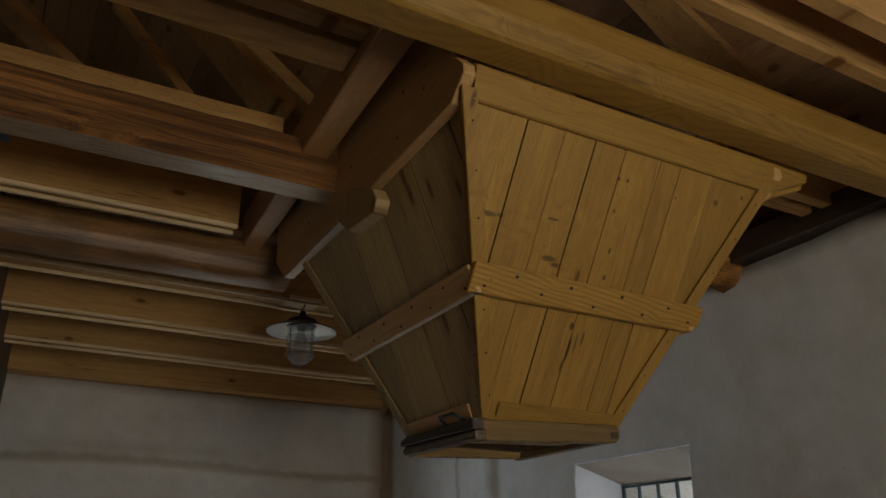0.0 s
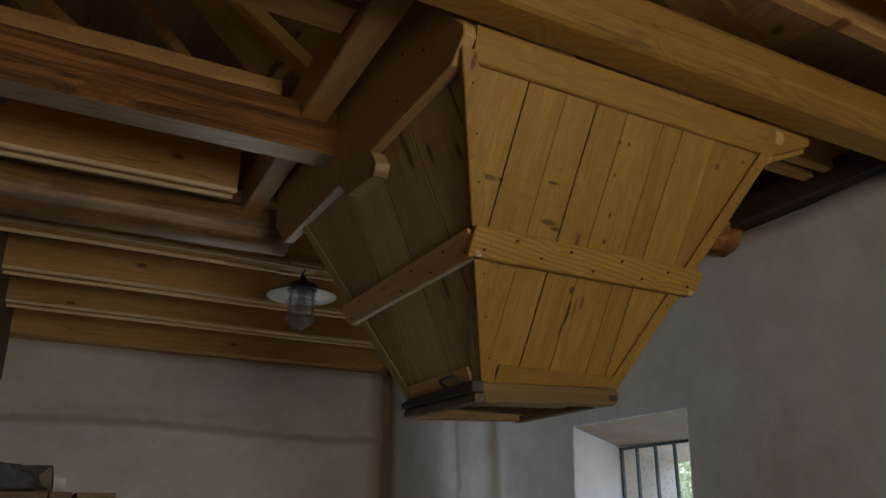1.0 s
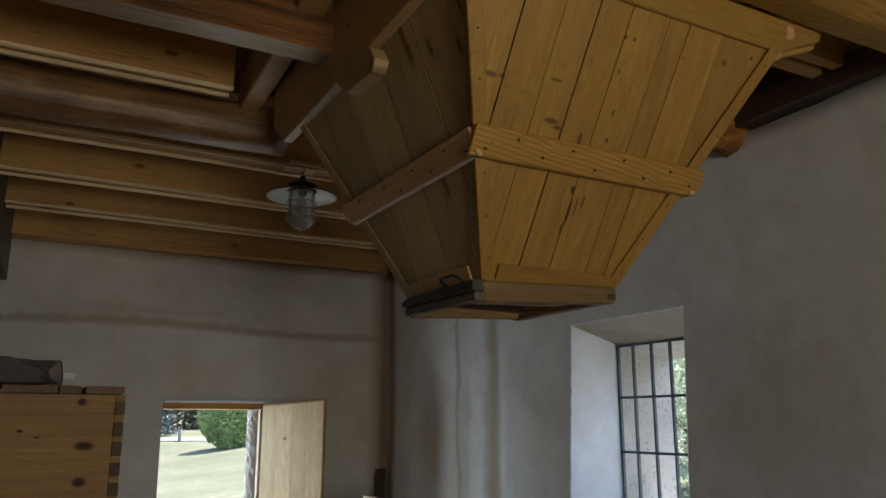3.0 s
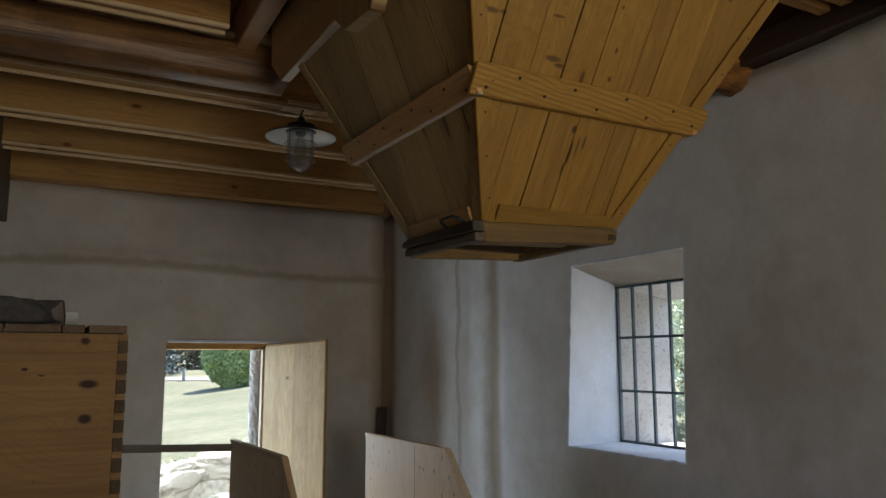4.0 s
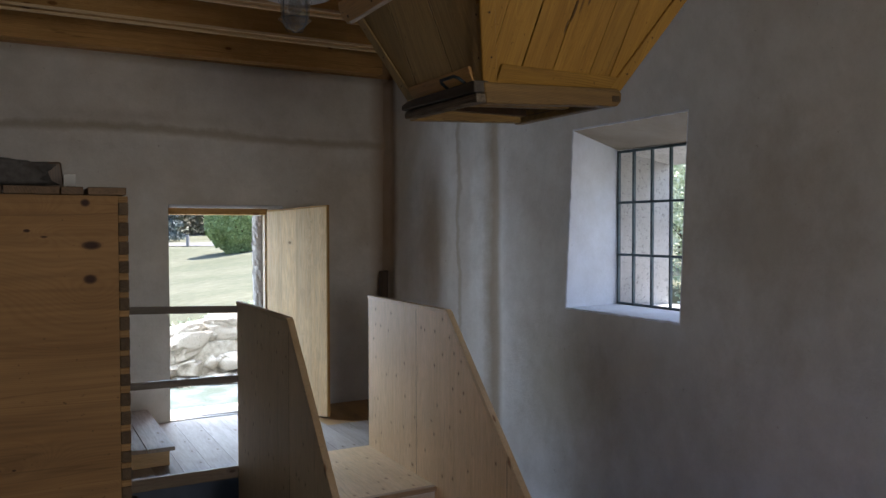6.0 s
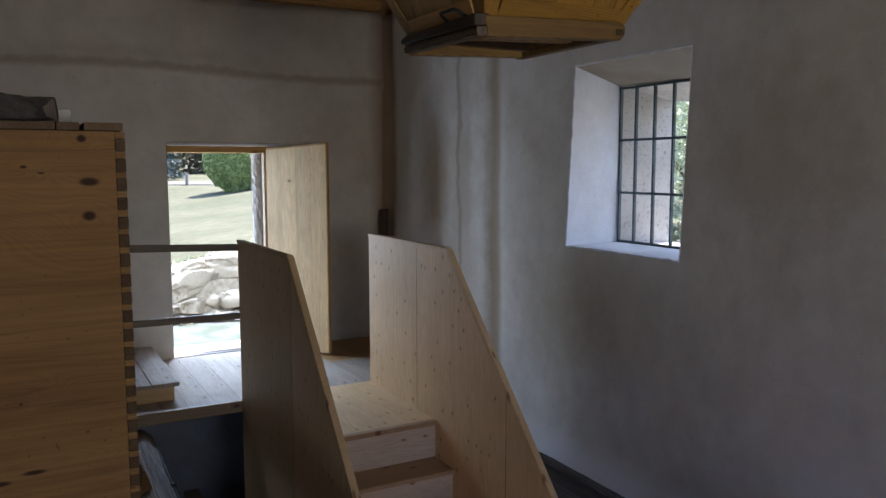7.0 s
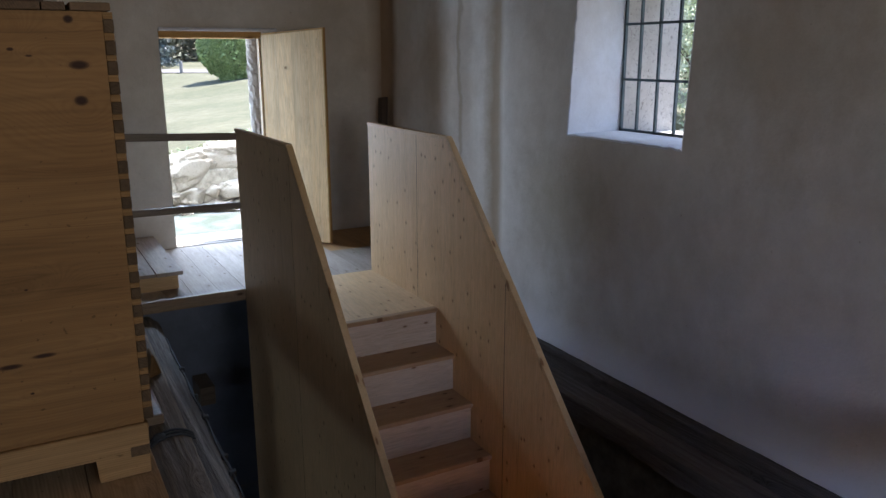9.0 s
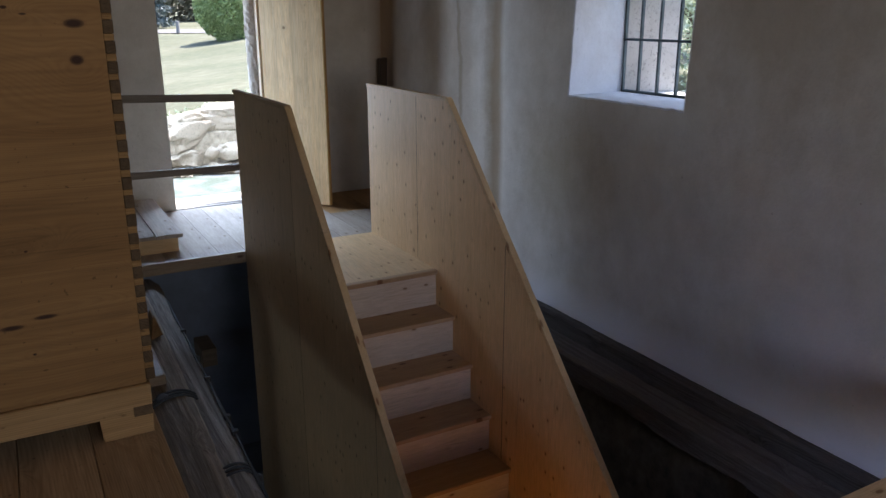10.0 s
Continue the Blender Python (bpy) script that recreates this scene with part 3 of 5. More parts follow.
def prism(points, axis, a, b, r=0.003):
    """A polygon in the plane across an axis, pushed from a to b along it."""
    def put(p, q):
        return {"x": (q, p[0], p[1]), "y": (p[0], q, p[1]), "z": (p[0], p[1], q)}[axis]
    return soften(hull8([put(p, a) for p in points], [put(p, b) for p in points]), r)


def log(p, q, radius, sides=10, flat=0.0, wobble=0.012, steps=14, seed=0, squash=1.0, foot=9.0, smooth=False):
    """A hewn round timber from p to q, a little uneven along its length."""
    bm = bmesh.new()
    p, q = Vector(p), Vector(q)
    d = (q - p).normalized()
    u = d.orthogonal().normalized() if abs(d.z) > 0.9 else d.cross(Vector((0, 0, 1))).normalized()
    v = u.cross(d).normalized() * -1
    if v.z < 0:
        v = -v
    rings = []
    for i in range(steps + 1):
        c = p.lerp(q, i / steps)
        ring = []
        for k in range(sides):
            a = 2 * math.pi * (k + 0.5) / sides
            r = radius * (1 + 6 * wobble * noise.noise(Vector((i * 0.45, k * 1.3, seed * 3.7))))
            ca, sa = math.cos(a), math.sin(a)
            e = 1.0 / max(abs(ca), abs(sa)) if flat else 1.0
            r *= 1 + flat * (e - 1)
            ring.append(bm.verts.new(c + u * r * ca * squash + v * max(r * sa, -foot)))
        rings.append(ring)
    for a, b in zip(rings, rings[1:]):
        for k in range(sides):
            f = bm.faces.new((a[k], a[(k + 1) % sides], b[(k + 1) % sides], b[k]))
            f.smooth = smooth
    bm.faces.new(rings[0][::-1])
    bm.faces.new(rings[-1])
    return bm


def bar_between(p, q, w, h, r=0.003, up=(0, 0, 1)):
    """A squared timber from p to q: w across, h high."""
    p, q = Vector(p), Vector(q)
    d = (q - p).normalized()
    u = d.cross(Vector(up)).normalized() * (w / 2)
    v = u.cross(d).normalized() * (h / 2)
    ring = (u + v, u - v, -u - v, -u + v)
    return soften(hull8([p + o for o in ring], [q + o for o in ring]), r)


def lathe(profile, sides=24, centre=(0, 0, 0), smooth=True):
    bm = bmesh.new()
    rings = []
    for r, z in profile:
        rings.append([bm.verts.new((centre[0] + r * math.cos(2 * math.pi * k / sides), centre[1] + r * math.sin(2 * math.pi * k / sides), centre[2] + z)) for k in range(sides)])
    for a, b in zip(rings, rings[1:]):
        for k in range(sides):
            f = bm.faces.new((a[k], a[(k + 1) % sides], b[(k + 1) % sides], b[k]))
            f.smooth = smooth
    return bm


def tube(points, radius, sides=6):
    """A bent round rod, wire or rope through the points."""
    bm = bmesh.new()
    pts = [Vector(p) for p in points]
    rings = []
    for i, p in enumerate(pts):
        d = (pts[min(i + 1, len(pts) - 1)] - pts[max(i - 1, 0)]).normalized()
        u = d.cross(Vector((0.3, 0.2, 1))).normalized()
        v = d.cross(u)
        rings.append([bm.verts.new(p + (u * math.cos(2 * math.pi * k / sides) + v * math.sin(2 * math.pi * k / sides)) * radius) for k in range(sides)])
    for a, b in zip(rings, rings[1:]):
        for k in range(sides):
            f = bm.faces.new((a[k], a[(k + 1) % sides], b[(k + 1) % sides], b[k]))
            f.smooth = True
    bm.faces.new(rings[0][::-1])
    bm.faces.new(rings[-1])
    return bm


# ---------------------------------------------------------------- the room

def wall_sheet(origin, along, up, out, size_a, z0, z1, hole, thickness, wave, tops=None, step=0.09):
    """A plastered wall with a hole through it, its inner face a little uneven. hole: (a0, a1, z0, z1) inner, the same outer."""
    bm = bmesh.new()
    o, al, ou = Vector(origin), Vector(along), Vector(out)
    a_cuts = sorted({0.0, size_a, *(hole[0][:2] if hole else ())})
    z_cuts = sorted({z0, z1, *(hole[0][2:] if hole else ())})

    def grid(cuts):
        res = []
        for a, b in zip(cuts, cuts[1:]):
            n = max(1, round((b - a) / step))
            res += [a + (b - a) * i / n for i in range(n)]
        return res + [cuts[-1]]
    ga, gz = grid(a_cuts), grid(z_cuts)
    v = {}
    for i, a in enumerate(ga):
        for j, z in enumerate(gz):
            zz = z + (tops(a) if tops and j == len(gz) - 1 else 0.0)
            v[i, j] = bm.verts.new(o + al * a + Vector((0, 0, zz)) - ou * wave(a, z))
    if hole:
        (h0, h1, k0, k1), _ = hole

    def inside(a, z):
        return hole and h0 < a < h1 and k0 < z < k1
    for i in range(len(ga) - 1):
        for j in range(len(gz) - 1):
            if not inside((ga[i] + ga[i + 1]) / 2, (gz[j] + gz[j + 1]) / 2):
                f = bm.faces.new((v[i, j], v[i + 1, j], v[i + 1, j + 1], v[i, j + 1]))
                f.smooth = True
    # outer face and rim
    c = [(0, z0), (size_a, z0), (size_a, z1), (0, z1)]
    outer = [bm.verts.new(o + al * a + Vector((0, 0, z)) + ou * thickness) for a, z in c]
    if hole:
        q0, q1, r0, r1 = hole[1]
        hv = [bm.verts.new(o + al * a + Vector((0, 0, z)) + ou * thickness) for a, z in ((q0, r0), (q1, r0), (q1, r1), (q0, r1))]
        for k in range(4):
            bm.faces.new((outer[k], outer[(k + 1) % 4], hv[(k + 1) % 4], hv[k]))
    else:
        bm.faces.new(outer)
    tops_in = [v[i, len(gz) - 1] for i in range(len(ga))]
    bm.faces.new(tops_in + [outer[2], outer[3]])
    return bm


def soft_noise(a, z, s, seed):
    return noise.noise(Vector((a * s, z * s, seed)))


# door wall: runs along X at WALL_Y; opening for the door
DOOR = (1.25, 2.19, 0.0, 1.985)


def door_wave(a, z):
    x = a + LEFT_X
    w = 0.012 * soft_noise(x, z, 1.3, 2.0) + 0.004 * soft_noise(x, z, 5.0, 7.0)
    w += 0.045 * math.exp(-((z - (2.66 + 0.03 * math.sin(x * 1.7))) / 0.05) ** 2) * (1 if x > 0 else 0.6)
    return w if not (DOOR[0] - 0.02 <= x <= DOOR[1] + 0.02 and z <= DOOR[3] + 0.02) else 0.0


def walls():
    hole = ((DOOR[0] - LEFT_X, DOOR[1] - LEFT_X, DOOR[2], DOOR[3]), (DOOR[0] - LEFT_X - 0.03, DOOR[1] - LEFT_X + 0.0, DOOR[2], DOOR[3]))
    bm = wall_sheet((LEFT_X, WALL_Y, 0), (1, 0, 0), None, (0, 1, 0), 3.5 - LEFT_X + 1.0, -0.06, TOP, hole, 0.42, door_wave, lambda a: 0.012 * noise.noise(Vector((a * 2.1, 0, 3))))
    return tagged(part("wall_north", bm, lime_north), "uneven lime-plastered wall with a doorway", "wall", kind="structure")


walls()
tagged(part("wall_cellar", block(LEFT_X, 4.4, WALL_Y - 0.02, WALL_Y + 0.42, LOW, -0.062, 0), cellar), "dark blue-grey wall of the lower storey", "wall", kind="structure")

WIN = (3.29, 4.405, 1.21, 2.45)          # window opening in the right wall: y0, y1, z0, z1


def side_wave(a, z):
    y = BACK_Y + a
    w = 0.015 * soft_noise(y, z, 1.1, 12.0) + 0.004 * soft_noise(y, z, 4.0, 17.0)
    if y > 5.0:
        # the wall swells and steps in near its far corner
        w += 0.05 * min(1.0, max(0.0, (y - 5.80 - 0.02 * math.sin(z * 2.3)) / 0.06)) - 0.04 * math.exp(-((y - 5.37 + 0.02 * math.sin(z * 1.7)) / 0.10) ** 2)
        w -= 0.07 * math.exp(-((y - 7.3) / 0.16) ** 2)
    w += 0.16 * min(1.0, max(0.0, (z - 2.3) / 1.0)) * min(1.0, max(0.0, (5.6 - y) / 2.5))
    w += 0.07 * min(1.0, max(0.0, (-0.14 - z) / 0.25)) ** 1.4
    return w if not (WIN[0] - 0.02 <= y <= WIN[1] + 0.02 and WIN[2] - 0.02 <= z <= WIN[3] + 0.02) else 0.0


hole = ((WIN[0] - BACK_Y, WIN[1] - BACK_Y, WIN[2], WIN[3]), (WIN[0] - BACK_Y - 0.35, WIN[1] - BACK_Y + 0.05, WIN[2] - 0.02, WIN[3] - 0.18))
bm = wall_sheet((WALL_X, BACK_Y, 0), (0, 1, 0), None, (1, 0, 0), WALL_Y - BACK_Y + 0.2, LOW, TOP - 0.035, hole, 1.05, side_wave, lambda a: 0.03 * noise.noise(Vector((a * 1.7, 5, 3))))


def lean(y, z):
    """The jambs of the window opening lean: how far they stand from the upright at height z."""
    k = min(1.0, max(0.0, (z - WIN[2]) / (WIN[3] - WIN[2])))
    return (0.03 - 0.055 * k) if y < 3.8 else (-0.006 - 0.08 * k)


for v in bm.verts:
    if v.co.x < WALL_X + 0.2 and WIN[2] - 0.001 <= v.co.z <= WIN[3] + 0.001 and min(abs(v.co.y - WIN[0]), abs(v.co.y - WIN[1])) < 0.001:
        v.co.y += lean(v.co.y, v.co.z)
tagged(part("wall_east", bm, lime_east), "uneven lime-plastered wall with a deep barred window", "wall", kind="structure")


def reveal(name, inner, outer, material, t=0.006, head=None):
    """The lining of an opening: four thin slabs from the inner ring to the outer ring."""
    top = thing(name, "white limewashed lining of a deep wall opening", "window reveal", kind="structure")
    n = len(inner)
    cin = sum((Vector(p) for p in inner), Vector()) / n
    for i in range(n):
        a, b, c, d = (Vector(p) for p in (inner[i], inner[(i + 1) % n], outer[(i + 1) % n], outer[i]))
        bm = bmesh.new()
        rows = []
        for u in range(9):
            row = []
            for s in range(9):
                p = a.lerp(b, s / 8).lerp(d.lerp(c, s / 8), u / 8)
                inw = (cin - p)
                inw.x = inw.x if abs((d - a).normalized().x) < 0.5 else 0
                k = 0.012 * noise.noise(p * 3.0) if 0 < u < 8 and 0 < s < 8 else 0.0
                row.append(bm.verts.new(p + inw.normalized() * (t + k)))
            rows.append(row)
        for r0, r1 in zip(rows, rows[1:]):
            for s in range(8):
                bm.faces.new((r0[s], r0[s + 1], r1[s + 1], r1[s])).smooth = True
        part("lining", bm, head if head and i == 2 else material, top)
    return top


BAR_X = 3.97
y0, y1, z0, z1 = WIN
inner = [(WALL_X - 0.004, y + lean(y, z), z) for y, z in ((y0, z0), (y1, z0), (y1, z1), (y0, z1))]
outer = [(BAR_X, y0 - 0.15, z0 - 0.01), (BAR_X, y1 + 0.085, z0 - 0.01), (BAR_X, y1 + 0.085, z1 - 0.095), (BAR_X, y0 - 0.15, z1 - 0.10)]
reveal_ob = reveal("window_reveal", inner, outer, white, head=lintel_brown)


for k in range(3):
    a, b = Vector(inner[k]), Vector(inner[(k + 1) % 4])
    pts = [a.lerp(b, i / 40) + Vector((0.004 + 0.004 * noise.noise(Vector((i * 0.5, k, 1))), 0.008 * noise.noise(Vector((i * 0.45, k, 5))), 0.008 * noise.noise(Vector((i * 0.45, k, 9))))) for i in range(41)]
    part("plaster_lip", tube(pts, 0.007, 8), white, reveal_ob, "rough whitewashed edge")


def plain_wall(name, x0, x1, y0, y1, z0, z1, mat, label):
    return tagged(part(name, block(x0, x1, y0, y1, z0, z1, 0), mat), label, "wall", kind="structure")


# unseen walls behind and beside the camera, with assumed openings that light the hood and cellar
for i, (a, b, c, d) in enumerate(((BACK_Y, 2.4, LOW, TOP + 0.2), (5.0, WALL_Y, LOW, TOP + 0.2), (2.4, 5.0, LOW, -1.65), (2.4, 5.0, -0.75, TOP + 0.2))):
    plain_wall("wall_west_%d" % (i + 1), LEFT_X - 0.3, LEFT_X, a, b, c, d, lime, "plain lime-plastered wall by a low window")
for i, (a, b, c, d) in enumerate(((LEFT_X, 0.0, LOW, 3.52), (1.80, 4.4, LOW, 3.52), (0.0, 1.80, LOW, 0.8), (0.0, 1.80, 2.3, 3.52))):
    plain_wall("wall_south_%d" % (i + 1), a, b, BACK_Y - 0.3, BACK_Y, c, d, lime, "plain lime-plastered wall by a window")
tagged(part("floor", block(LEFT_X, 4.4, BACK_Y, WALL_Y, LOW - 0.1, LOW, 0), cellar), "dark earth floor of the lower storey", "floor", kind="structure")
# the upper storey's floor under the camera, unseen, carried east to shade the stair foot
tagged(part("floor_upper", block(LEFT_X, 2.04, BACK_Y, 0.9, 0.18, 0.30, 0), floor_y), "worn plank floor", "floor", kind="structure")

# ---------------------------------------------------------------- roof and ceiling
roof = thing("roof", "dark boarded underside of a pitched roof on rafters", "roof", kind="structure")
RIDGE_X, EAVE_X, EAVE_Z, PITCH = -0.4, 4.5, 3.0, radians(36)
slope = math.tan(PITCH)
n = 0
for side, far in ((1, EAVE_X), (-1, LEFT_X - 1.0)):
    count = 24
    for k in range(count):
        xa = RIDGE_X + (far - RIDGE_X) * k / count
        xb = RIDGE_X + (far - RIDGE_X) * (k + 1) / count
        za, zb = (EAVE_Z + slope * (EAVE_X - RIDGE_X) - slope * abs(x - RIDGE_X) for x in (xa, xb))
        gap = 0.006 * side
        piece("roof_board", prism([(xa + gap, za), (xb, zb), (xb, zb + 0.03), (xa + gap, za + 0.03)], "y", BACK_Y - 0.6, WALL_Y + 0.7, 0), roof_y, roof)
    for y in (0.5, 1.35, 2.2, 3.1, 4.0, 4.9):
        za, zb = (EAVE_Z + slope * (EAVE_X - RIDGE_X) - slope * abs(x - RIDGE_X) - 0.10 for x in (RIDGE_X, far))
        piece("rafter", bar_between((RIDGE_X, y, za), (far, y, zb), 0.11, 0.17, 0.004, up=(0, 1, 0)), joist_x, roof)
    piece("roof_cover", prism([(RIDGE_X, EAVE_Z + slope * (EAVE_X - RIDGE_X) + 0.035), (far, EAVE_Z + slope * (EAVE_X - RIDGE_X) - slope * abs(far - RIDGE_X) + 0.035), (far, EAVE_Z + slope * (EAVE_X - RIDGE_X) - slope * abs(far - RIDGE_X) + 0.12), (RIDGE_X, EAVE_Z + slope * (EAVE_X - RIDGE_X) + 0.12)], "y", BACK_Y - 0.6, WALL_Y + 0.7, 0), roof_y, roof)
for ya, yb in ((BACK_Y - 0.3, BACK_Y - 0.05), (WALL_Y, WALL_Y + 0.42)):
    tri = [(LEFT_X - 0.3, TOP), (4.4, TOP), (RIDGE_X, EAVE_Z + slope * (EAVE_X - RIDGE_X))]
    tagged(part("gable", prism(tri, "y", ya, yb, 0), roof_y), "dark boarded gable under the roof", "wall", kind="structure")


def joist(y0, y1, z0, z1, x0, x1, edge=0.0, label="sawn softwood ceiling joist"):
    """A joist; edge: the height of the laths nailed along its two lower edges, if it has them."""
    if not edge:
        return tagged(part("ceiling_joist", block(x0, x1, y0, y1, z0, z1, 0.004), joist_x), label, "joist", "ceiling joists")
    ob = thing("ceiling_joist", label, "joist", (x0, y0, z0), "ceiling joists")
    piece("body", block(x0, x1, y0, y1, z0, z1, 0.003), joist_x, ob)
    for ya in (y0, y1 - 0.022):
        piece("lath", block(x0, x1, ya, ya + 0.022, z0 - edge, z0 - 0.0005, 0.003), joist_pale, ob, "thin pale lath")
    return ob


JL = -0.30
for ya, yb in ((4.375, 4.555), (5.255, 5.41), (6.10, 6.27)):
    joist(ya, yb, TOP, TOP + 0.24, JL, WALL_X - 0.15, 0.020)
joist(7.27, 7.42, TOP + 0.012, TOP + 0.25, JL, WALL_X - 0.1)
joist(3.50, 3.61, TOP + 0.03, TOP + 0.25, LEFT_X, 0.80, 0.02)
joist(2.86, 2.97, TOP + 0.09, TOP + 0.285, LEFT_X, 0.80)
joist(1.995, 2.145, TOP + 0.075, TOP + 0.27, LEFT_X, 0.79)
joist(1.885, 1.958, TOP + 0.075, TOP + 0.27, LEFT_X, 0.78)
joist(1.293, 1.352, TOP + 0.13, TOP + 0.34, LEFT_X, WALL_X + 0.2)
joist(1.10, 1.168, TOP + 0.13, TOP + 0.34, LEFT_X, WALL_X + 0.2)
for y in (1.99, 2.10):
    joist(y, y + 0.06, TOP + 0.06, TOP + 0.20, 2.45, WALL_X + 0.05)
# struts of the roof truss
for (xa, za), (xb, zb), y, w in (((0.068, 4.135), (0.432, 3.772), 3.12, 0.045), ((-0.45, 4.15), (0.10, 3.75), 3.30, 0.16), ((0.50, 4.066), (0.853, 3.743), 3.06, 0.25), ((2.24, 4.187), (2.76, 3.925), 2.0, 0.15)):
    tagged(part("roof_strut", bar_between((xa - (xb - xa) * 0.6, y, za - (zb - za) * 0.6), (xb, y, zb - 0.03), 0.05, w, 0.003, up=(0, 1, 0)), joist_x), "sloping softwood roof strut above the joists", "strut", "roof struts")
# boarding over the far joists
boards = thing("ceiling", "boards laid over the ceiling joists", "ceiling", kind="structure")
for k in range(22):
    xa = JL - 0.2 + k * 0.17
    piece("ceiling_board", block(xa, xa + 0.165, 4.1, WALL_Y + 0.1, TOP + 0.255, TOP + 0.285, 0), roof_y, boards)
# timbers that carry the hood
tagged(part("trimmer_beam", soften(hull8([(0.77, 1.66, 3.345), (0.895, 1.66, 3.345), (0.985, 3.78, 3.335), (0.89, 3.78, 3.335)], [(0.77, 1.66, 3.54), (0.895, 1.66, 3.54), (0.985, 3.78, 3.53), (0.89, 3.78, 3.53)]), 0.006), joist_y), "squared softwood trimmer beside the hood", "beam")
tagged(pale_under(part("round_beam", log((LEFT_X, 2.728, 3.31), (1.03, 2.728, 3.305), 0.115, 20, 0.75, 0.010, 90, 1, 0.6, foot=0.102), beam_old), pale_x, -0.9), "rounded old ceiling beam with a weathered brown face", "beam", "old ceiling beams")
tagged(part("round_beam", log((LEFT_X, 3.98, 3.29), (1.16, 3.84, 3.29), 0.12, 28, 0.15, 0.010, 60, 2, smooth=True), log_old), "rounded old ceiling beam with a weathered brown face", "beam", "old ceiling beams")
tagged(part("round_beam", log((2.3, 2.72, 3.30), (WALL_X + 0.15, 2.72, 3.30), 0.105, 18, 0.2, 0.04, 24, 3), beam_old), "rough beam end let into the plastered wall", "beam", "old ceiling beams")
tagged(part("squared_beam", soften(hull8([(LEFT_X, 1.475, 3.25), (LEFT_X, 1.52, 3.2), (LEFT_X, 1.655, 3.2), (LEFT_X, 1.66, 3.38), (LEFT_X, 1.50, 3.38), (LEFT_X, 1.475, 3.35)], [(3.6, 1.455, 3.25), (3.6, 1.50, 3.2), (3.6, 1.625, 3.2), (3.6, 1.63, 3.39), (3.6, 1.48, 3.39), (3.6, 1.455, 3.36)]), 0.01), beam_new), "large squared pine beam over the hood", "beam")
tagged(part("wall_plate", block(WALL_X - 0.22, WALL_X + 0.25, BACK_Y, 5.0, TOP - 0.025, TOP + 0.12, 0.012), dark_y), "dark wall plate on top of the plastered wall", "beam")
tagged(part("edge_beam", soften(hull8([(-0.36, 4.1, 2.95), (-0.225, 4.1, 2.95), (-0.085, WALL_Y - 0.05, 2.95), (-0.24, WALL_Y - 0.05, 2.95)], [(-0.36, 4.1, TOP + 0.24), (-0.225, 4.1, TOP + 0.24), (-0.085, WALL_Y - 0.05, TOP + 0.24), (-0.24, WALL_Y - 0.05, TOP + 0.24)]), 0.006), dark_y), "squared post-side beam at the joist ends", "beam")

tagged(part("junction_box", soften(hull8([(-0.31, 2.805, 3.212), (-0.186, 2.805, 3.212), (-0.186, 2.88, 3.212), (-0.31, 2.88, 3.212)], [(-0.31, 2.805, 3.262), (-0.194, 2.805, 3.262), (-0.194, 2.88, 3.262), (-0.31, 2.88, 3.262)]), 0.006), enamel_black), "small black electrical box behind the old beam", "box")

# ---------------------------------------------------------------- the hood
hood = thing("hood", "wooden funnel-shaped hood of nailed pine boards hanging from the beams", "hood", (1.61, 2.4, 2.17))
HT, HB = 3.06, 2.24
TOPR = [(0.977, 1.648), (2.259, 1.648), (2.25, 3.12), (1.018, 3.12)]
BOTR = [(1.348, 2.175), (1.893, 2.175), (1.885, 2.68), (1.355, 2.68)]


def hood_u(i, z):
    """Where face i begins and ends along its own axis at height z."""
    k = (z - HB) / (HT - HB)
    c = 0 if i in (0, 2) else 1
    a, b = BOTR[i][c] + (TOPR[i][c] - BOTR[i][c]) * k, BOTR[(i + 1) % 4][c] + (TOPR[(i + 1) % 4][c] - BOTR[(i + 1) % 4][c]) * k
    return min(a, b), max(a, b)


def hood_at(i, u, z, out=0.0):
    """A point on hood face i, at u along its axis and height z, pushed outwards."""
    k = (z - HB) / (HT - HB)
    c = 1 if i in (0, 2) else 0
    d = BOTR[i][c] + (TOPR[i][c] - BOTR[i][c]) * k
    d += out * (-1 if i in (0, 3) else 1)
    return (u, d, z) if c else (d, u, z)


def clip(poly, side):
    """The part of a polygon where side(p) >= 0."""
    res = []
    for p, q in zip(poly, poly[1:] + poly[:1]):
        sp, sq = side(p), side(q)
        if sp >= 0:
            res.append(p)
        if (sp >= 0) != (sq >= 0):
            f = sp / (sp - sq)
            res.append((p[0] + (q[0] - p[0]) * f, p[1] + (q[1] - p[1]) * f))
    return res


def face_solid(i, poly, o0, o1, r=0.0025):
    return soften(hull8([hood_at(i, u, z, o0) for u, z in poly], [hood_at(i, u, z, o1) for u, z in poly]), r)


SEAMS = {0: [0.93, 1.21, 1.352, 1.475, 1.60, 1.755, 1.845, 1.995, 2.35], 3: [1.55, 1.79, 2.067, 2.335, 2.605, 2.86, 3.3], 1: [1.5, 1.8, 2.1, 2.4, 2.7, 3.0, 3.3], 2: [0.9, 1.2, 1.5, 1.8, 2.1, 2.4]}
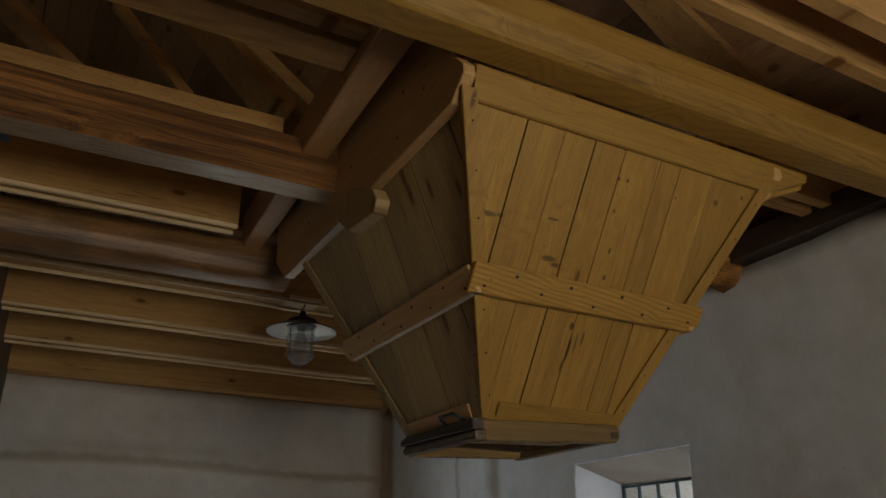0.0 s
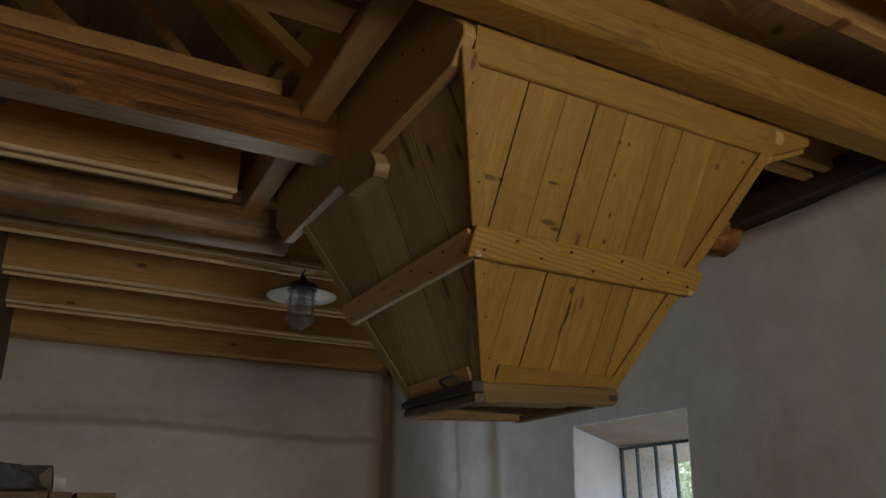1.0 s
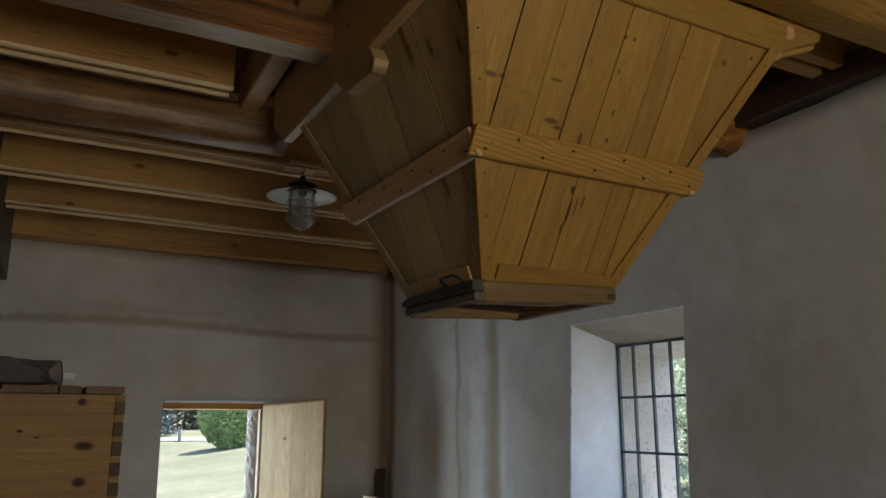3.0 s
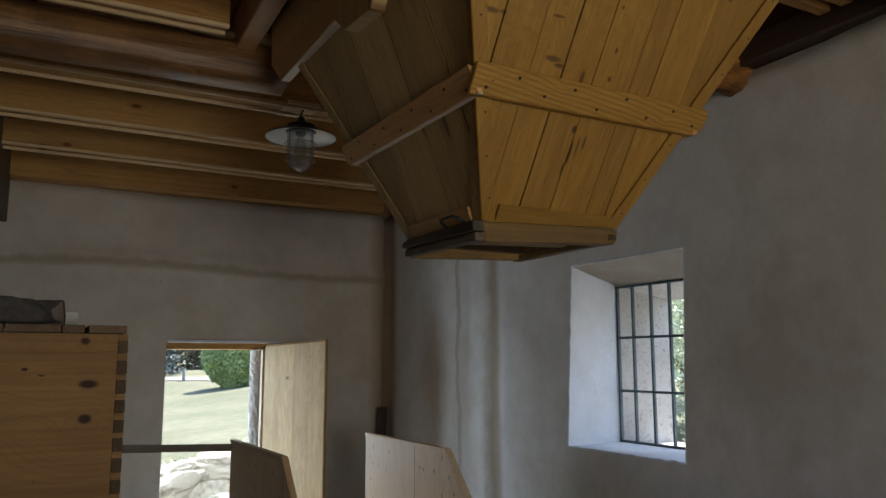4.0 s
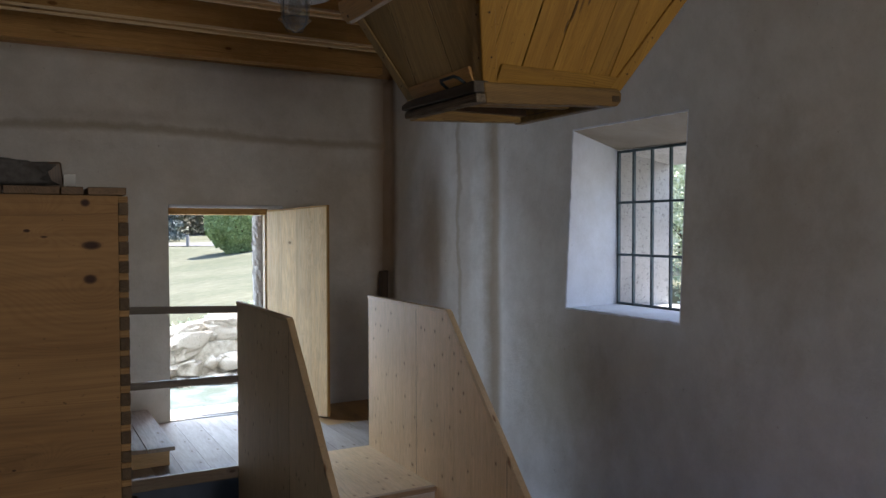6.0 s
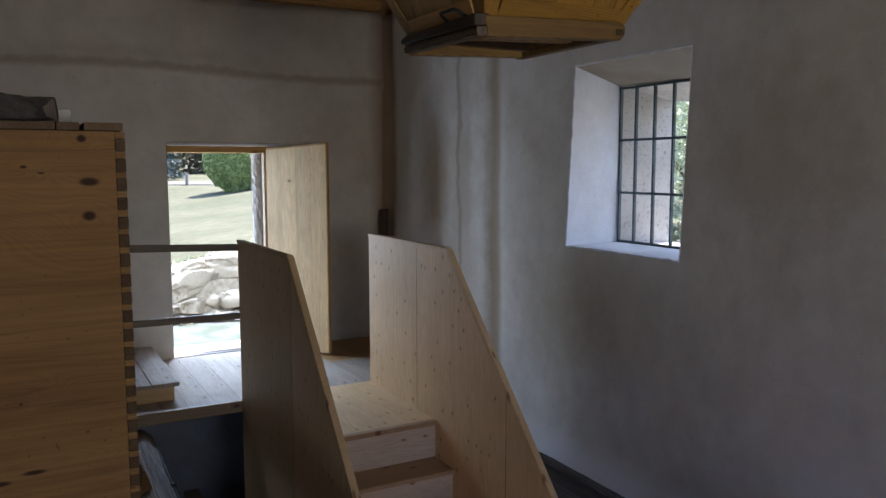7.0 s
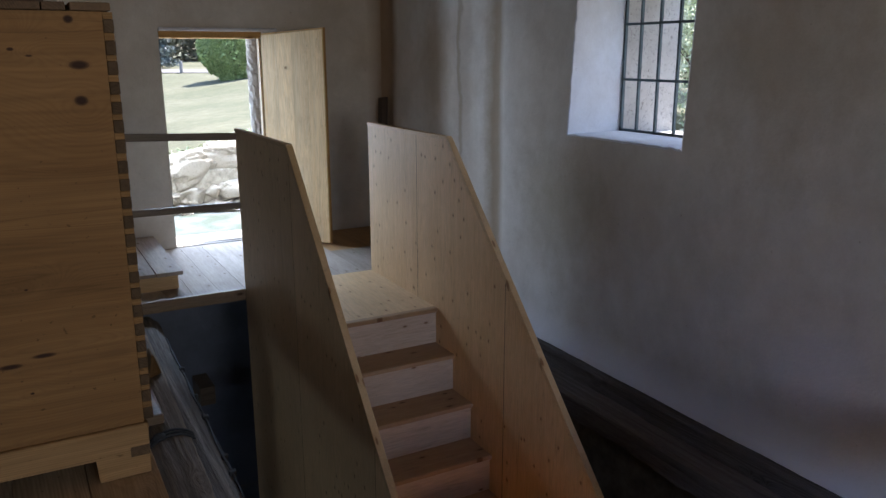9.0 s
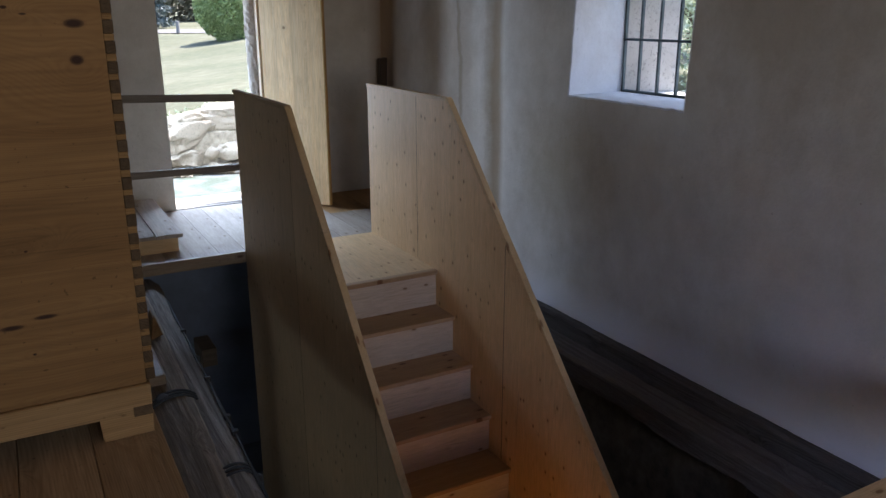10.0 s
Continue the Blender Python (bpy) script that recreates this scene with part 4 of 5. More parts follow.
def nail_at(i, u, z, out, owner, radius):
    """A hand-made nail head on hood face i."""
    nail = lathe([(0.0, 0.0008), (radius * 0.8, 0.0005), (radius, -0.004)], 8)
    turn = {0: ("X", 90), 1: ("Y", 90), 2: ("X", -90), 3: ("Y", -90)}[i]
    bmesh.ops.rotate(nail, verts=nail.verts, cent=(0, 0, 0), matrix=Matrix.Rotation(radians(turn[1]), 3, turn[0]))
    bmesh.ops.translate(nail, verts=nail.verts, vec=Vector(hood_at(i, u, z, out)))
    return piece("nail", nail, nail_iron, owner, "dark iron nail head")


ZA, ZB, ZBAND = HB - 0.01, HT + 0.03, 2.623
for i in range(4):
    mat = hood_z if i == 0 else side_z
    for n, (a, b) in enumerate(zip(SEAMS[i], SEAMS[i][1:])):
        wide = 0.0028 if i == 0 else 0.0036
        g0, g1 = (wide if i != 0 or n in (1, 3) else 0.0012), (wide if i != 0 or n in (0, 2) else 0.0012)
        poly = [(a + g0, ZA), (b - g1, ZA), (b - g1, ZB), (a + g0, ZB)]
        poly = clip(poly, lambda p: p[0] - hood_u(i, p[1])[0] - 0.004)
        if len(poly) > 2:
            poly = clip(poly, lambda p: hood_u(i, p[1])[1] - 0.004 - p[0])
        if len(poly) > 2:
            piece("board", face_solid(i, poly, -0.022, random.uniform(0.0, 0.004 if i == 0 else 0.0008), 0.0006 if i == 0 else 0), mat, hood)
    for u in SEAMS[i][1:-1]:
        half = 0.0019 if i == 0 else 0.0034
        poly = [(u - half, ZA), (u + half, ZA), (u + half, ZB), (u - half, ZB)]
        poly = clip(poly, lambda p: p[0] - hood_u(i, p[1])[0] - 0.01)
        if len(poly) > 2:
            poly = clip(poly, lambda p: hood_u(i, p[1])[1] - 0.01 - p[0])
        if len(poly) > 2:
            piece("joint", face_solid(i, poly, -0.0235, -0.0225 if i == 0 else -0.0015, 0), soot, hood)
    full = [(hood_u(i, ZA)[0] + 0.03, ZA), (hood_u(i, ZA)[1] - 0.03, ZA), (hood_u(i, ZB)[1] - 0.03, ZB), (hood_u(i, ZB)[0] + 0.03, ZB)]
    piece("backing", face_solid(i, full, -0.04, -0.024, 0), dark_z, hood)
    # edge strips down the corners
    strips = []
    for end in (0, 1):
        w = 0.048 if i in (0, 2) else 0.05
        edge = [hood_u(i, z)[end] for z in (ZA, ZB)]
        s = 1 if end == 0 else -1
        poly = [(edge[0] - s * 0.006, ZA), (edge[0] + s * w, ZA), (edge[1] + s * w, ZB), (edge[1] - s * 0.006, ZB)]
        strips.append(piece("corner_strip", face_solid(i, poly, 0.005, 0.018 if i in (0, 2) else 0.012), mat, hood))
    a, b = hood_u(i, HB + 0.03)
    if i in (0, 3):
        lo, hi = (a + 0.055, b - 0.045) if i == 0 else (a + 0.05, b - 0.06)
        piece("foot_strip", face_solid(i, [(lo, HB + 0.004), (hi, HB + 0.004), (hi + 0.02, HB + 0.062), (lo, HB + 0.062)], 0.005, 0.017), hood_x if i == 0 else hood_y, hood)
    a, b = hood_u(i, ZBAND)
    e0, e1 = 0.024, 0.045
    poly = [(a - e0, ZBAND - 0.042), (b + e1 - 0.025, ZBAND - 0.042), (b + e1, ZBAND - 0.02), (b + e1 + 0.004, ZBAND + 0.02), (b + e1 - 0.01, ZBAND + 0.040), (a - e0, ZBAND + 0.042)]
    band = piece("band", face_solid(i, poly, 0.0185, 0.040, 0.003), {0: band_x, 2: band_x}.get(i, hood_y), hood)
    pale_under(band, pale_y) if i == 3 else None
    for k in range(9):
        nail_at(i, a + (b - a) * (0.03 + k * 0.12), ZBAND + (0.02 if k % 2 else -0.018) + random.uniform(-0.006, 0.006), 0.0405, band, 0.007)
    if i in (0, 3):
        for strip, end in zip(strips, (0, 1)):
            for k in range(7):
                z = ZA + (ZB - ZA) * (0.10 + 0.135 * k)
                nail_at(i, hood_u(i, z)[end] + (0.02 if end == 0 else -0.02) + random.uniform(-0.008, 0.008), z, 0.0182 if i == 0 else 0.0122, strip, 0.0045)


# top rails with cut corners
def side_rail(xa, xb, skew, top):
    """A board on edge along one side of the hood, its near end cut to a blunt point."""
    pts = [(1.645, 3.203), (1.60, 3.155), (1.595, 3.12), (1.675, 3.058), (3.33, 3.052), (3.50, 3.18), (3.52, top), (1.68, top), (1.67, 3.203)]
    bm = hull8([(xa + skew * (y - 1.6), y, z) for y, z in pts], [(xb + skew * (y - 1.6), y, z) for y, z in pts])
    return piece("top_rail", soften(bm, 0.004), hood_y, hood)


def front_rail(y0, y1, x0, reach, material):
    """The board over the front, its underside rising in a cut towards its end."""
    lo = [(x0, y0 + 0.028, 3.06), (2.262 + reach, y0 + 0.028, 3.06), (2.452 + reach, y0, 3.135), (2.462 + reach, y0, 3.168), (x0, y0, 3.168), (x0, y0, 3.135)]
    hi = [(x, y1, z + (0.028 if k in (3, 4) else 0.0)) for k, (x, _, z) in enumerate(lo)]
    return piece("top_rail", soften(hull8(lo, hi), 0.004), material, hood)


front_rail(1.60, 1.645, 1.002, 0.0, hood_x)
front_rail(1.648, 1.69, 2.27, 0.035, beam_new)
near_rail = side_rail(0.955, 0.997, 0.025, 3.50)
piece("worn_edge", hull8([(0.957 + 0.025 * (y - 1.6), y, 3.0495) for y in (2.56, 3.32)] + [(0.996 + 0.025 * (y - 1.6), y, 3.0495) for y in (3.32, 2.56)], [(0.957 + 0.025 * (y - 1.6), y, 3.0525) for y in (2.56, 3.32)] + [(0.996 + 0.025 * (y - 1.6), y, 3.0525) for y in (3.32, 2.56)]), pale_y, near_rail, "pale lower edge strip, coloured for wear and caught light")
side_rail(2.27, 2.31, 0.0, 3.33)
piece("top_rail", prism([(1.03, 3.06), (2.26, 3.06), (2.26, 3.2), (1.03, 3.2)], "y", 3.125, 3.165, 0.005), hood_x, hood)
for y, z in ((1.86, 3.22), (2.02, 3.30), (2.06, 3.14), (2.5, 3.24), (2.55, 3.10), (3.0, 3.2)):
    nail = lathe([(0.0, 0.0008), (0.006, 0.0005), (0.0075, -0.003)], 8)
    bmesh.ops.rotate(nail, verts=nail.verts, cent=(0, 0, 0), matrix=Matrix.Rotation(radians(-90), 3, "Y"))
    bmesh.ops.translate(nail, verts=nail.verts, vec=Vector((0.9545 + 0.025 * (y - 1.6), y, z)))
    piece("nail", nail, nail_iron, near_rail, "dark iron nail head")

# foot frame, hanging a little out of level
foot_black = wood("sooted_foot_rail", (0.10, 0.085, 0.07), (0.035, 0.03, 0.026), "y", knots=0.0, dirt=0.4, relief=0.6)
foot_brown = wood("stained_foot_rail", (0.42, 0.265, 0.085), (0.20, 0.115, 0.04), "x", knots=0.1, dirt=0.45, contrast=0.5, checks=0.9, dirt_colour=(0.06, 0.04, 0.02))
foot_grey = wood("worn_grey_foot_rail", (0.42, 0.37, 0.30), (0.16, 0.135, 0.11), "y", knots=0.0, contrast=0.45, relief=1.0, rough=0.7, streaks=0.6, streak_colour=(0.05, 0.04, 0.03))


def foot(name, bm, material, label=""):
    for v in bm.verts:
        v.co.z += 0.045 * (v.co.x - 1.34)
    return piece(name, bm, material, hood, label)


foot("foot_rail", prism([(1.335, 2.172), (1.325, 2.24), (1.868, 2.24), (1.886, 2.236), (1.898, 2.222), (1.895, 2.195), (1.878, 2.178)], "y", 2.125, 2.17, 0.004), foot_brown, "stained front foot rail with a rounded end")
foot("joint_tongue", block(1.852, 1.885, 2.1215, 2.1245, 2.193, 2.214, 0.001), tail_y, "end of a through joint")
foot("foot_rail", block(1.36, 1.86, 2.685, 2.73, 2.187, 2.235), foot_brown)
foot("foot_rail", prism([(2.13, 2.176), (2.13, 2.206), (2.64, 2.214), (2.655, 2.202), (2.65, 2.184)], "x", 1.300, 1.345, 0.004), foot_grey, "worn grey side foot rail")
foot("soot_rail", prism([(2.13, 2.208), (2.13, 2.245), (2.61, 2.246), (2.655, 2.236), (2.658, 2.217)], "x", 1.290, 1.345, 0.003), foot_black, "soot-black cover rail")
foot("foot_rail", block(1.85, 1.89, 2.172, 2.73, 2.182, 2.235), foot_brown)
foot("slide_bar", block(1.36, 1.85, 2.36, 2.40, 2.20, 2.225), foot_brown)
foot("handle", tube([(1.315, 2.215, 2.244), (1.283, 2.22, 2.266), (1.272, 2.232, 2.272), (1.272, 2.318, 2.272), (1.283, 2.33, 2.266), (1.315, 2.335, 2.244)], 0.0055), iron, "bent iron pull handle")
# wooden stop block under the left rail
piece("stop_block", prism([(2.345, 3.075), (2.30, 3.05), (2.15, 2.98), (2.11, 2.925), (2.135, 2.885), (2.355, 2.90), (2.465, 2.985), (2.43, 3.06)], "x", 0.92, 0.972, 0.003), side_z, hood, "cut wooden stop block")


# ---------------------------------------------------------------- stairs and landing
landing = thing("landing", "raised landing of pale worn planks inside the doorway", "landing", kind="structure")
for k in range(7):
    xa = 0.10 + k * 0.195
    piece("plank", block(xa, min(xa + 0.194, 1.4645), 5.845, WALL_Y - 0.02, -0.04, random.uniform(-0.001, 0.001), 0.0008), floor_y, landing)
for k in range(9):
    xa = 1.4655 + k * 0.2
    far = 6.62 if xa > 2.4 else WALL_Y - 0.02
    piece("plank", block(xa, min(xa + 0.199, WALL_X - 0.02), 5.84, far, -0.04, random.uniform(-0.001, 0.001), 0.0008), floor_y, landing)
    # the planks behind the door leaf are browner, to stand in for its shade
    if xa > 2.4:
        piece("plank", block(xa, min(xa + 0.199, WALL_X - 0.02), far + 0.002, WALL_Y - 0.02, -0.04, random.uniform(-0.001, 0.001), 0.0008), floor_shaded, landing)
piece("edge_board", block(0.1, 1.46, 5.805, 5.84, -0.085, 0.004, 0.003), edge_x, landing)
piece("ramp", block(1.5, 2.53, 4.70, 5.838, -0.03, 0.003, 0.002), fir_y, landing, "smooth pale plywood sheet")

stair = thing("staircase", "steep pale softwood staircase with solid panel sides", "staircase", (2.0, 4.0, -2.6))
RISE, RUN = 0.266, 0.247
for k in range(9):
    y, z = 4.67 - RUN * k, -RISE * k
    if k:
        piece("tread", block(1.5, 2.53, y, y + RUN + 0.05, z - 0.03, z, 0.005), tread_x, stair)
    else:
        piece("tread", block(1.5, 2.53, y, y + 0.05, z - 0.03, z + 0.004, 0.005), tread_x, stair)
    piece("riser", block(1.5, 2.53, y + 0.03, y + 0.05, z - RISE + 0.001, z - 0.031, 0.001), fir_riser, stair)


def side_panel(xa, xb, seams, knee, fall):
    top, end = 1.205, 2.2

    def upper(y):
        return top if y >= knee else top - (knee - y) * fall

    def lower(y):
        return LOW
    edges = [5.84] + seams + [end]
    for y in seams:
        piece("tongue", block(xa + 0.001, xb - 0.001, y - 0.0034, y + 0.0034, LOW, upper(y) - 0.012, 0), soot, stair)
    for y1, y0 in zip(edges, edges[1:]):
        pts = [(y0 + 0.0035, lower(y0)), (y1 - 0.0035, lower(y1)), (y1 - 0.0035, upper(y1))]
        if y0 < knee < y1:
            pts.append((knee, top))
        pts.append((y0 + 0.002, upper(y0)))
        piece("side_panel", prism(pts, "x", xa, xb, 0.0008), fir_z, stair)
    piece("edge_strip", bar_between(((xa + xb) / 2, knee, top + 0.008), ((xa + xb) / 2, end, upper(end) + 0.002), xb - xa + 0.012, 0.03), fir_y, stair)
    piece("edge_strip", block(xa - 0.006, xb + 0.006, knee, 5.84, top, top + 0.025, 0.002), fir_y, stair)


side_panel(2.53, 2.56, [4.985, 3.81], 4.53, 1.075)
side_panel(1.465, 1.495, [4.6, 3.4], 4.62, 1.14)

railing = thing("railing", "grey weathered wooden railing of two rails on a post", "railing", (0.68, 5.83, 0))
for za, zb, h in ((1.230, 1.199, 0.052), (0.690, 0.682, 0.050)):
    lo = [(0.62, 5.805, za - h), (1.464, 5.805, zb - h), (1.464, 5.838, zb - h), (0.62, 5.838, za - h)]
    piece("rail", soften(hull8(lo, [(x, y, z + h) for x, y, z in lo]), 0.003), grey_x, railing)
piece("post", block(0.60, 0.66, 5.845, 5.90, 0.0, 1.225, 0.003), grey_x, railing)

step = thing("step_box", "small plank step box on the landing", "step", (0.85, 6.6, 0))
piece("top_board", block(0.66, 0.845, 6.045, 7.38, 0.12, 0.148, 0.003), floor_y, step)
piece("top_board", block(0.85, 1.045, 6.03, 7.38, 0.12, 0.150, 0.003), floor_y, step)
piece("side_board", block(0.68, 1.015, 6.085, 6.105, 0.0, 0.118, 0.002), fir_x, step)
piece("side_board", block(0.995, 1.015, 6.107, 7.36, 0.0, 0.118, 0.002), fir_y, step)

# ---------------------------------------------------------------- door
door = thing("door_1", "pale boarded wooden door standing open into the room", "door", (2.19, 7.43, 0), kind="structure")
d0, d1 = Vector((2.18, 7.42, 0)), Vector((2.572, 6.86, 0))


def door_top(p):
    """The leaf sags towards its hinges."""
    return 1.945 + 0.045 * (Vector((p[0], p[1], 0)) - d0).length / (d1 - d0).length



dd = (d1 - d0).normalized()
dn = Vector((dd.y, -dd.x, 0))
L = (d1 - d0).length
for k in range(4):
    a, b = d0 + dd * (L * k / 4 + 0.0002), d0 + dd * (L * (k + 1) / 4 - 0.0002)
    lo = [(a.x, a.y, 0.02), (b.x, b.y, 0.02), (b.x + dn.x * 0.035, b.y + dn.y * 0.035, 0.02), (a.x + dn.x * 0.035, a.y + dn.y * 0.035, 0.02)]
    piece("door_board", soften(hull8(lo, [(p[0], p[1], door_top(p) - 0.016) for p in lo]), 0.0006), door_z, door)
    # orange strip paints the sunlight glowing along the leaf's top edge
    piece("top_batten", soften(hull8([(p[0], p[1], door_top(p) - 0.0155) for p in lo], [(p[0], p[1], door_top(p)) for p in lo]), 0.001), door_edge, door, "top edge coloured orange-brown as if sunlit")
a, b = d1 + dd * 0.0005, d1 + dd * 0.012
lo = [(a.x, a.y, 0.02), (b.x, b.y, 0.02), (b.x + dn.x * 0.035, b.y + dn.y * 0.035, 0.02), (a.x + dn.x * 0.035, a.y + dn.y * 0.035, 0.02)]
piece("edge_strip", soften(hull8(lo, [(p[0], p[1], door_top(p)) for p in lo]), 0.001), door_edge, door, "orange-brown bare wood edge")
frame_ = thing("door_frame", "plain wooden door frame under a timber lintel", "door frame", (2.2, 7.6, 0), kind="structure")
piece("lintel", block(1.256, 2.184, 7.475, 7.86, 1.905, 1.972, 0.004), joist_x, frame_)
piece("lintel_edge", block(1.256, 2.32, 7.425, 7.4745, 1.962, 1.995, 0.006), white, frame_, "line of white plaster over the lintel")
piece("jamb", block(2.145, 2.19, 7.455, 7.53, 0.0, 1.9, 0.003), jamb_z, frame_)
piece("threshold", block(1.25, 2.19, 7.5, 7.86, -0.05, 0.015, 0.005), floor_y, frame_)
piece("stone_jamb", log((2.165, 7.64, 0.0), (2.16, 7.64, 1.9), 0.078, 20, 0.3, 0.022, 90, 4), stone_out, frame_, "rough stone jamb")

# ---------------------------------------------------------------- window
win = thing("window_1", "iron-barred window grid in a deep white reveal", "window", (BAR_X, 3.9, 1.2), kind="structure")
for y in (4.47, 4.31, 4.125, 3.945, 3.765, 3.59, 3.41, 3.24):
    piece("upright_bar", block(BAR_X - 0.012, BAR_X + 0.012, y - 0.008, y + 0.008, 1.2, 2.345, 0.002), bar_iron, win)
for z in (1.215, 1.575, 1.96, 2.335):
    piece("cross_bar", block(BAR_X - 0.009, BAR_X + 0.009, 3.2, 4.485, z - 0.009, z + 0.009, 0.002), bar_iron, win)

# ---------------------------------------------------------------- chest and mill frame
CY, CX, C0, C1 = 1.85, 0.228, 0.785, 1.846
chest = thing("chest", "large dovetailed pine chest under loose lid planks", "chest", (-0.4, 2.3, C0))
zs = [0.908, 1.22, 1.53, C1]
for a, b in zip(zs, zs[1:]):
    piece("front_board", block(-1.5, CX - 0.0205, CY, CY + 0.022, a, b - 0.0002, 0.0), chest_x, chest)
    piece("end_board", block(CX - 0.0205, CX - 0.001, CY + 0.0225, CY + 0.75, a, b - 0.0002, 0.0), chest_x, chest)
piece("back_board", block(-1.5, CX - 0.021, CY + 0.73, CY + 0.75, 0.908, C1, 0.002), chest_x, chest)
# dovetails at the corner: tails of the front board between darker end-grain pins
zt = C1
k = 0
while zt > 0.935:
    h = 0.0145 + 0.002 * math.sin(k * 2.1)
    piece("tail", block(CX - 0.0203, CX, CY - 0.0006, CY + 0.022, zt - h, zt - 0.0006, 0.0008), tail_x, chest)
    zt -= h
    h = 0.0275 + 0.002 * math.sin(k * 1.3)
    lo = [(CX - 0.0195, CY - 0.0012, zt - h), (CX + 0.0008, CY - 0.0012, zt - h), (CX + 0.0008, CY + 0.022, zt - h), (CX - 0.0195, CY + 0.022, zt - h)]
    hi = [(x, y, zt - 0.0006) for x, y, _ in lo]
    piece("pin", soften(hull8(lo, hi), 0.0008), tail_y, chest)
    zt -= h
    k += 1
# base with feet
base = [(-1.5, 0.857), (0.097, 0.847), (0.097, C0), (0.212, C0), (0.215, 0.913), (-1.5, 0.913)]
piece("base_board", prism(base, "y", CY - 0.012, CY + 0.016, 0.003), base_x, chest)
piece("base_board", block(0.19, 0.214, CY + 0.017, CY + 0.74, C0, 0.904, 0.002), chest_x, chest)
piece("pin", block(0.17, 0.213, CY - 0.0135, CY - 0.0125, 0.835, 0.86, 0), tail_y, chest)
for xa, xb in ((-1.5, -1.1), (-1.095, -0.72), (-0.715, -0.33), (-0.325, -0.015), (-0.012, 0.092), (0.0945, 0.138), (0.1465, 0.223)):
    piece("lid_board", block(xa, xb, CY - 0.018 + random.uniform(-0.004, 0.004), CY + 0.77, C1 + 0.001, C1 + 0.0175, 0.0015), lid_y, chest, "worn dark lid plank")


def lump(centre, size, seed, detail=4, rough=0.25, flat=-1.0, square=0.7, cuts=0):
    """An uneven body with a flat underside, with some of its roundings split off flat."""
    pick = random.Random(seed)
    planes = [(Vector((pick.gauss(0, 1), pick.gauss(0, 1), pick.gauss(0, 1))).normalized(), pick.uniform(0.82, 1.0)) for _ in range(cuts)]
    bm = bmesh.new()
    bmesh.ops.create_icosphere(bm, subdivisions=detail, radius=1.0)
    for v in bm.verts:
        d = v.co.normalized()
        r = 1 + rough * noise.noise(d * 1.6 + Vector((seed, 0, 0))) + rough * 0.4 * noise.noise(d * 5 + Vector((0, seed, 0))) + rough * 0.22 * noise.noise(d * 12 + Vector((0, 0, seed)))
        sq = Vector([math.copysign(abs(c) ** square, c) for c in d])
        p = sq * r
        for n, far in planes:
            p = p - n * max(0.0, p.dot(n) - far) * 0.9
        p = p * (1 + 0.05 * rough * noise.noise(d * 22 + Vector((seed, seed, 0))))
        v.co = Vector((centre[0] + p.x * size[0], centre[1] + p.y * size[1], max(centre[2] + p.z * size[2], flat)))
    for f in bm.faces:
        f.smooth = True
    return bm


LID = C1 + 0.0175
tagged(part("folded_sack", lump((-0.12, 2.0, LID + 0.03), (0.19, 0.11, 0.038), 4.0, rough=0.3, flat=LID), sack), "folded dark grey cloth sack lying on the chest", "sack")
tagged(part("dark_block", soften(hull8([(0.03, 2.0, LID), (0.112, 2.0, LID), (0.112, 2.1, LID), (0.03, 2.1, LID)], [(0.045, 2.0, LID + 0.062), (0.104, 2.0, LID + 0.064), (0.104, 2.1, LID + 0.064), (0.045, 2.1, LID + 0.062)]), 0.004), dark_z), "small dark wooden block on the chest lid", "block")
tagged(part("paper_card", block(0.108, 0.134, 1.99, 1.994, LID, LID + 0.036, 0.0005), card_grey), "small blank grey-white card leaning on the chest", "card")

platform = thing("platform", "plank platform on posts that carries the chest", "platform", (-0.6, 1.8, LOW))
for k in range(9):
    xb = 0.228 - 0.157 * k
    piece("plank", block(xb - 0.155, xb, 0.9, 2.75, C0 - 0.04, C0 - 0.001, 0.002), platform_y, platform)
for y in (1.0, 2.6):
    piece("joist", block(-1.2, 0.19, y, y + 0.1, C0 - 0.18, C0 - 0.041, 0.004), dark_x, platform)
    for x in (-1.1, 0.06):
        piece("post", block(x, x + 0.1, y, y + 0.1, LOW, C0 - 0.181, 0.004), dark_z, platform)

# the big grey timber of the mill frame that runs in under the landing
tim = thing("frame_timber", "cracked weathered grey timber with a cable tied along it", "timber", (0.55, 4.0, LOW))
def cracked_log(p, q, radius, sides=36, steps=150):
    """An old hewn timber, flat-topped, with deep cracks along the grain."""
    bm = log(p, q, radius, sides, 0.0, 0.004, steps, 9)
    p, d = Vector(p), (Vector(q) - Vector(p)).normalized()
    for v in bm.verts:
        along = (v.co - p).dot(d)
        c = p + d * along
        off = v.co - c
        a = math.atan2(off.z, off.x)
        n1 = noise.noise(Vector((along * 0.9, math.cos(a) * 5, math.sin(a) * 5)))
        n2 = noise.noise(Vector((along * 0.7 + 9, math.cos(a) * 13, math.sin(a) * 13)))
        n3 = noise.noise(Vector((along * 6, math.cos(a) * 4, math.sin(a) * 4 + 5)))
        edge = 1 / math.cos((a + math.pi / 8) % (math.pi / 4) - math.pi / 8)
        v.co = c + off * (edge + 0.05 * n1 - 0.16 * max(0.0, n2 - 0.22) + 0.02 * n3)
    return bm


piece("timber", cracked_log((0.43, 0.6, -0.255), (0.60, 5.9, -0.255), 0.150, 44), brown_grey_y, tim, "brown-grey cracked half of the timber")
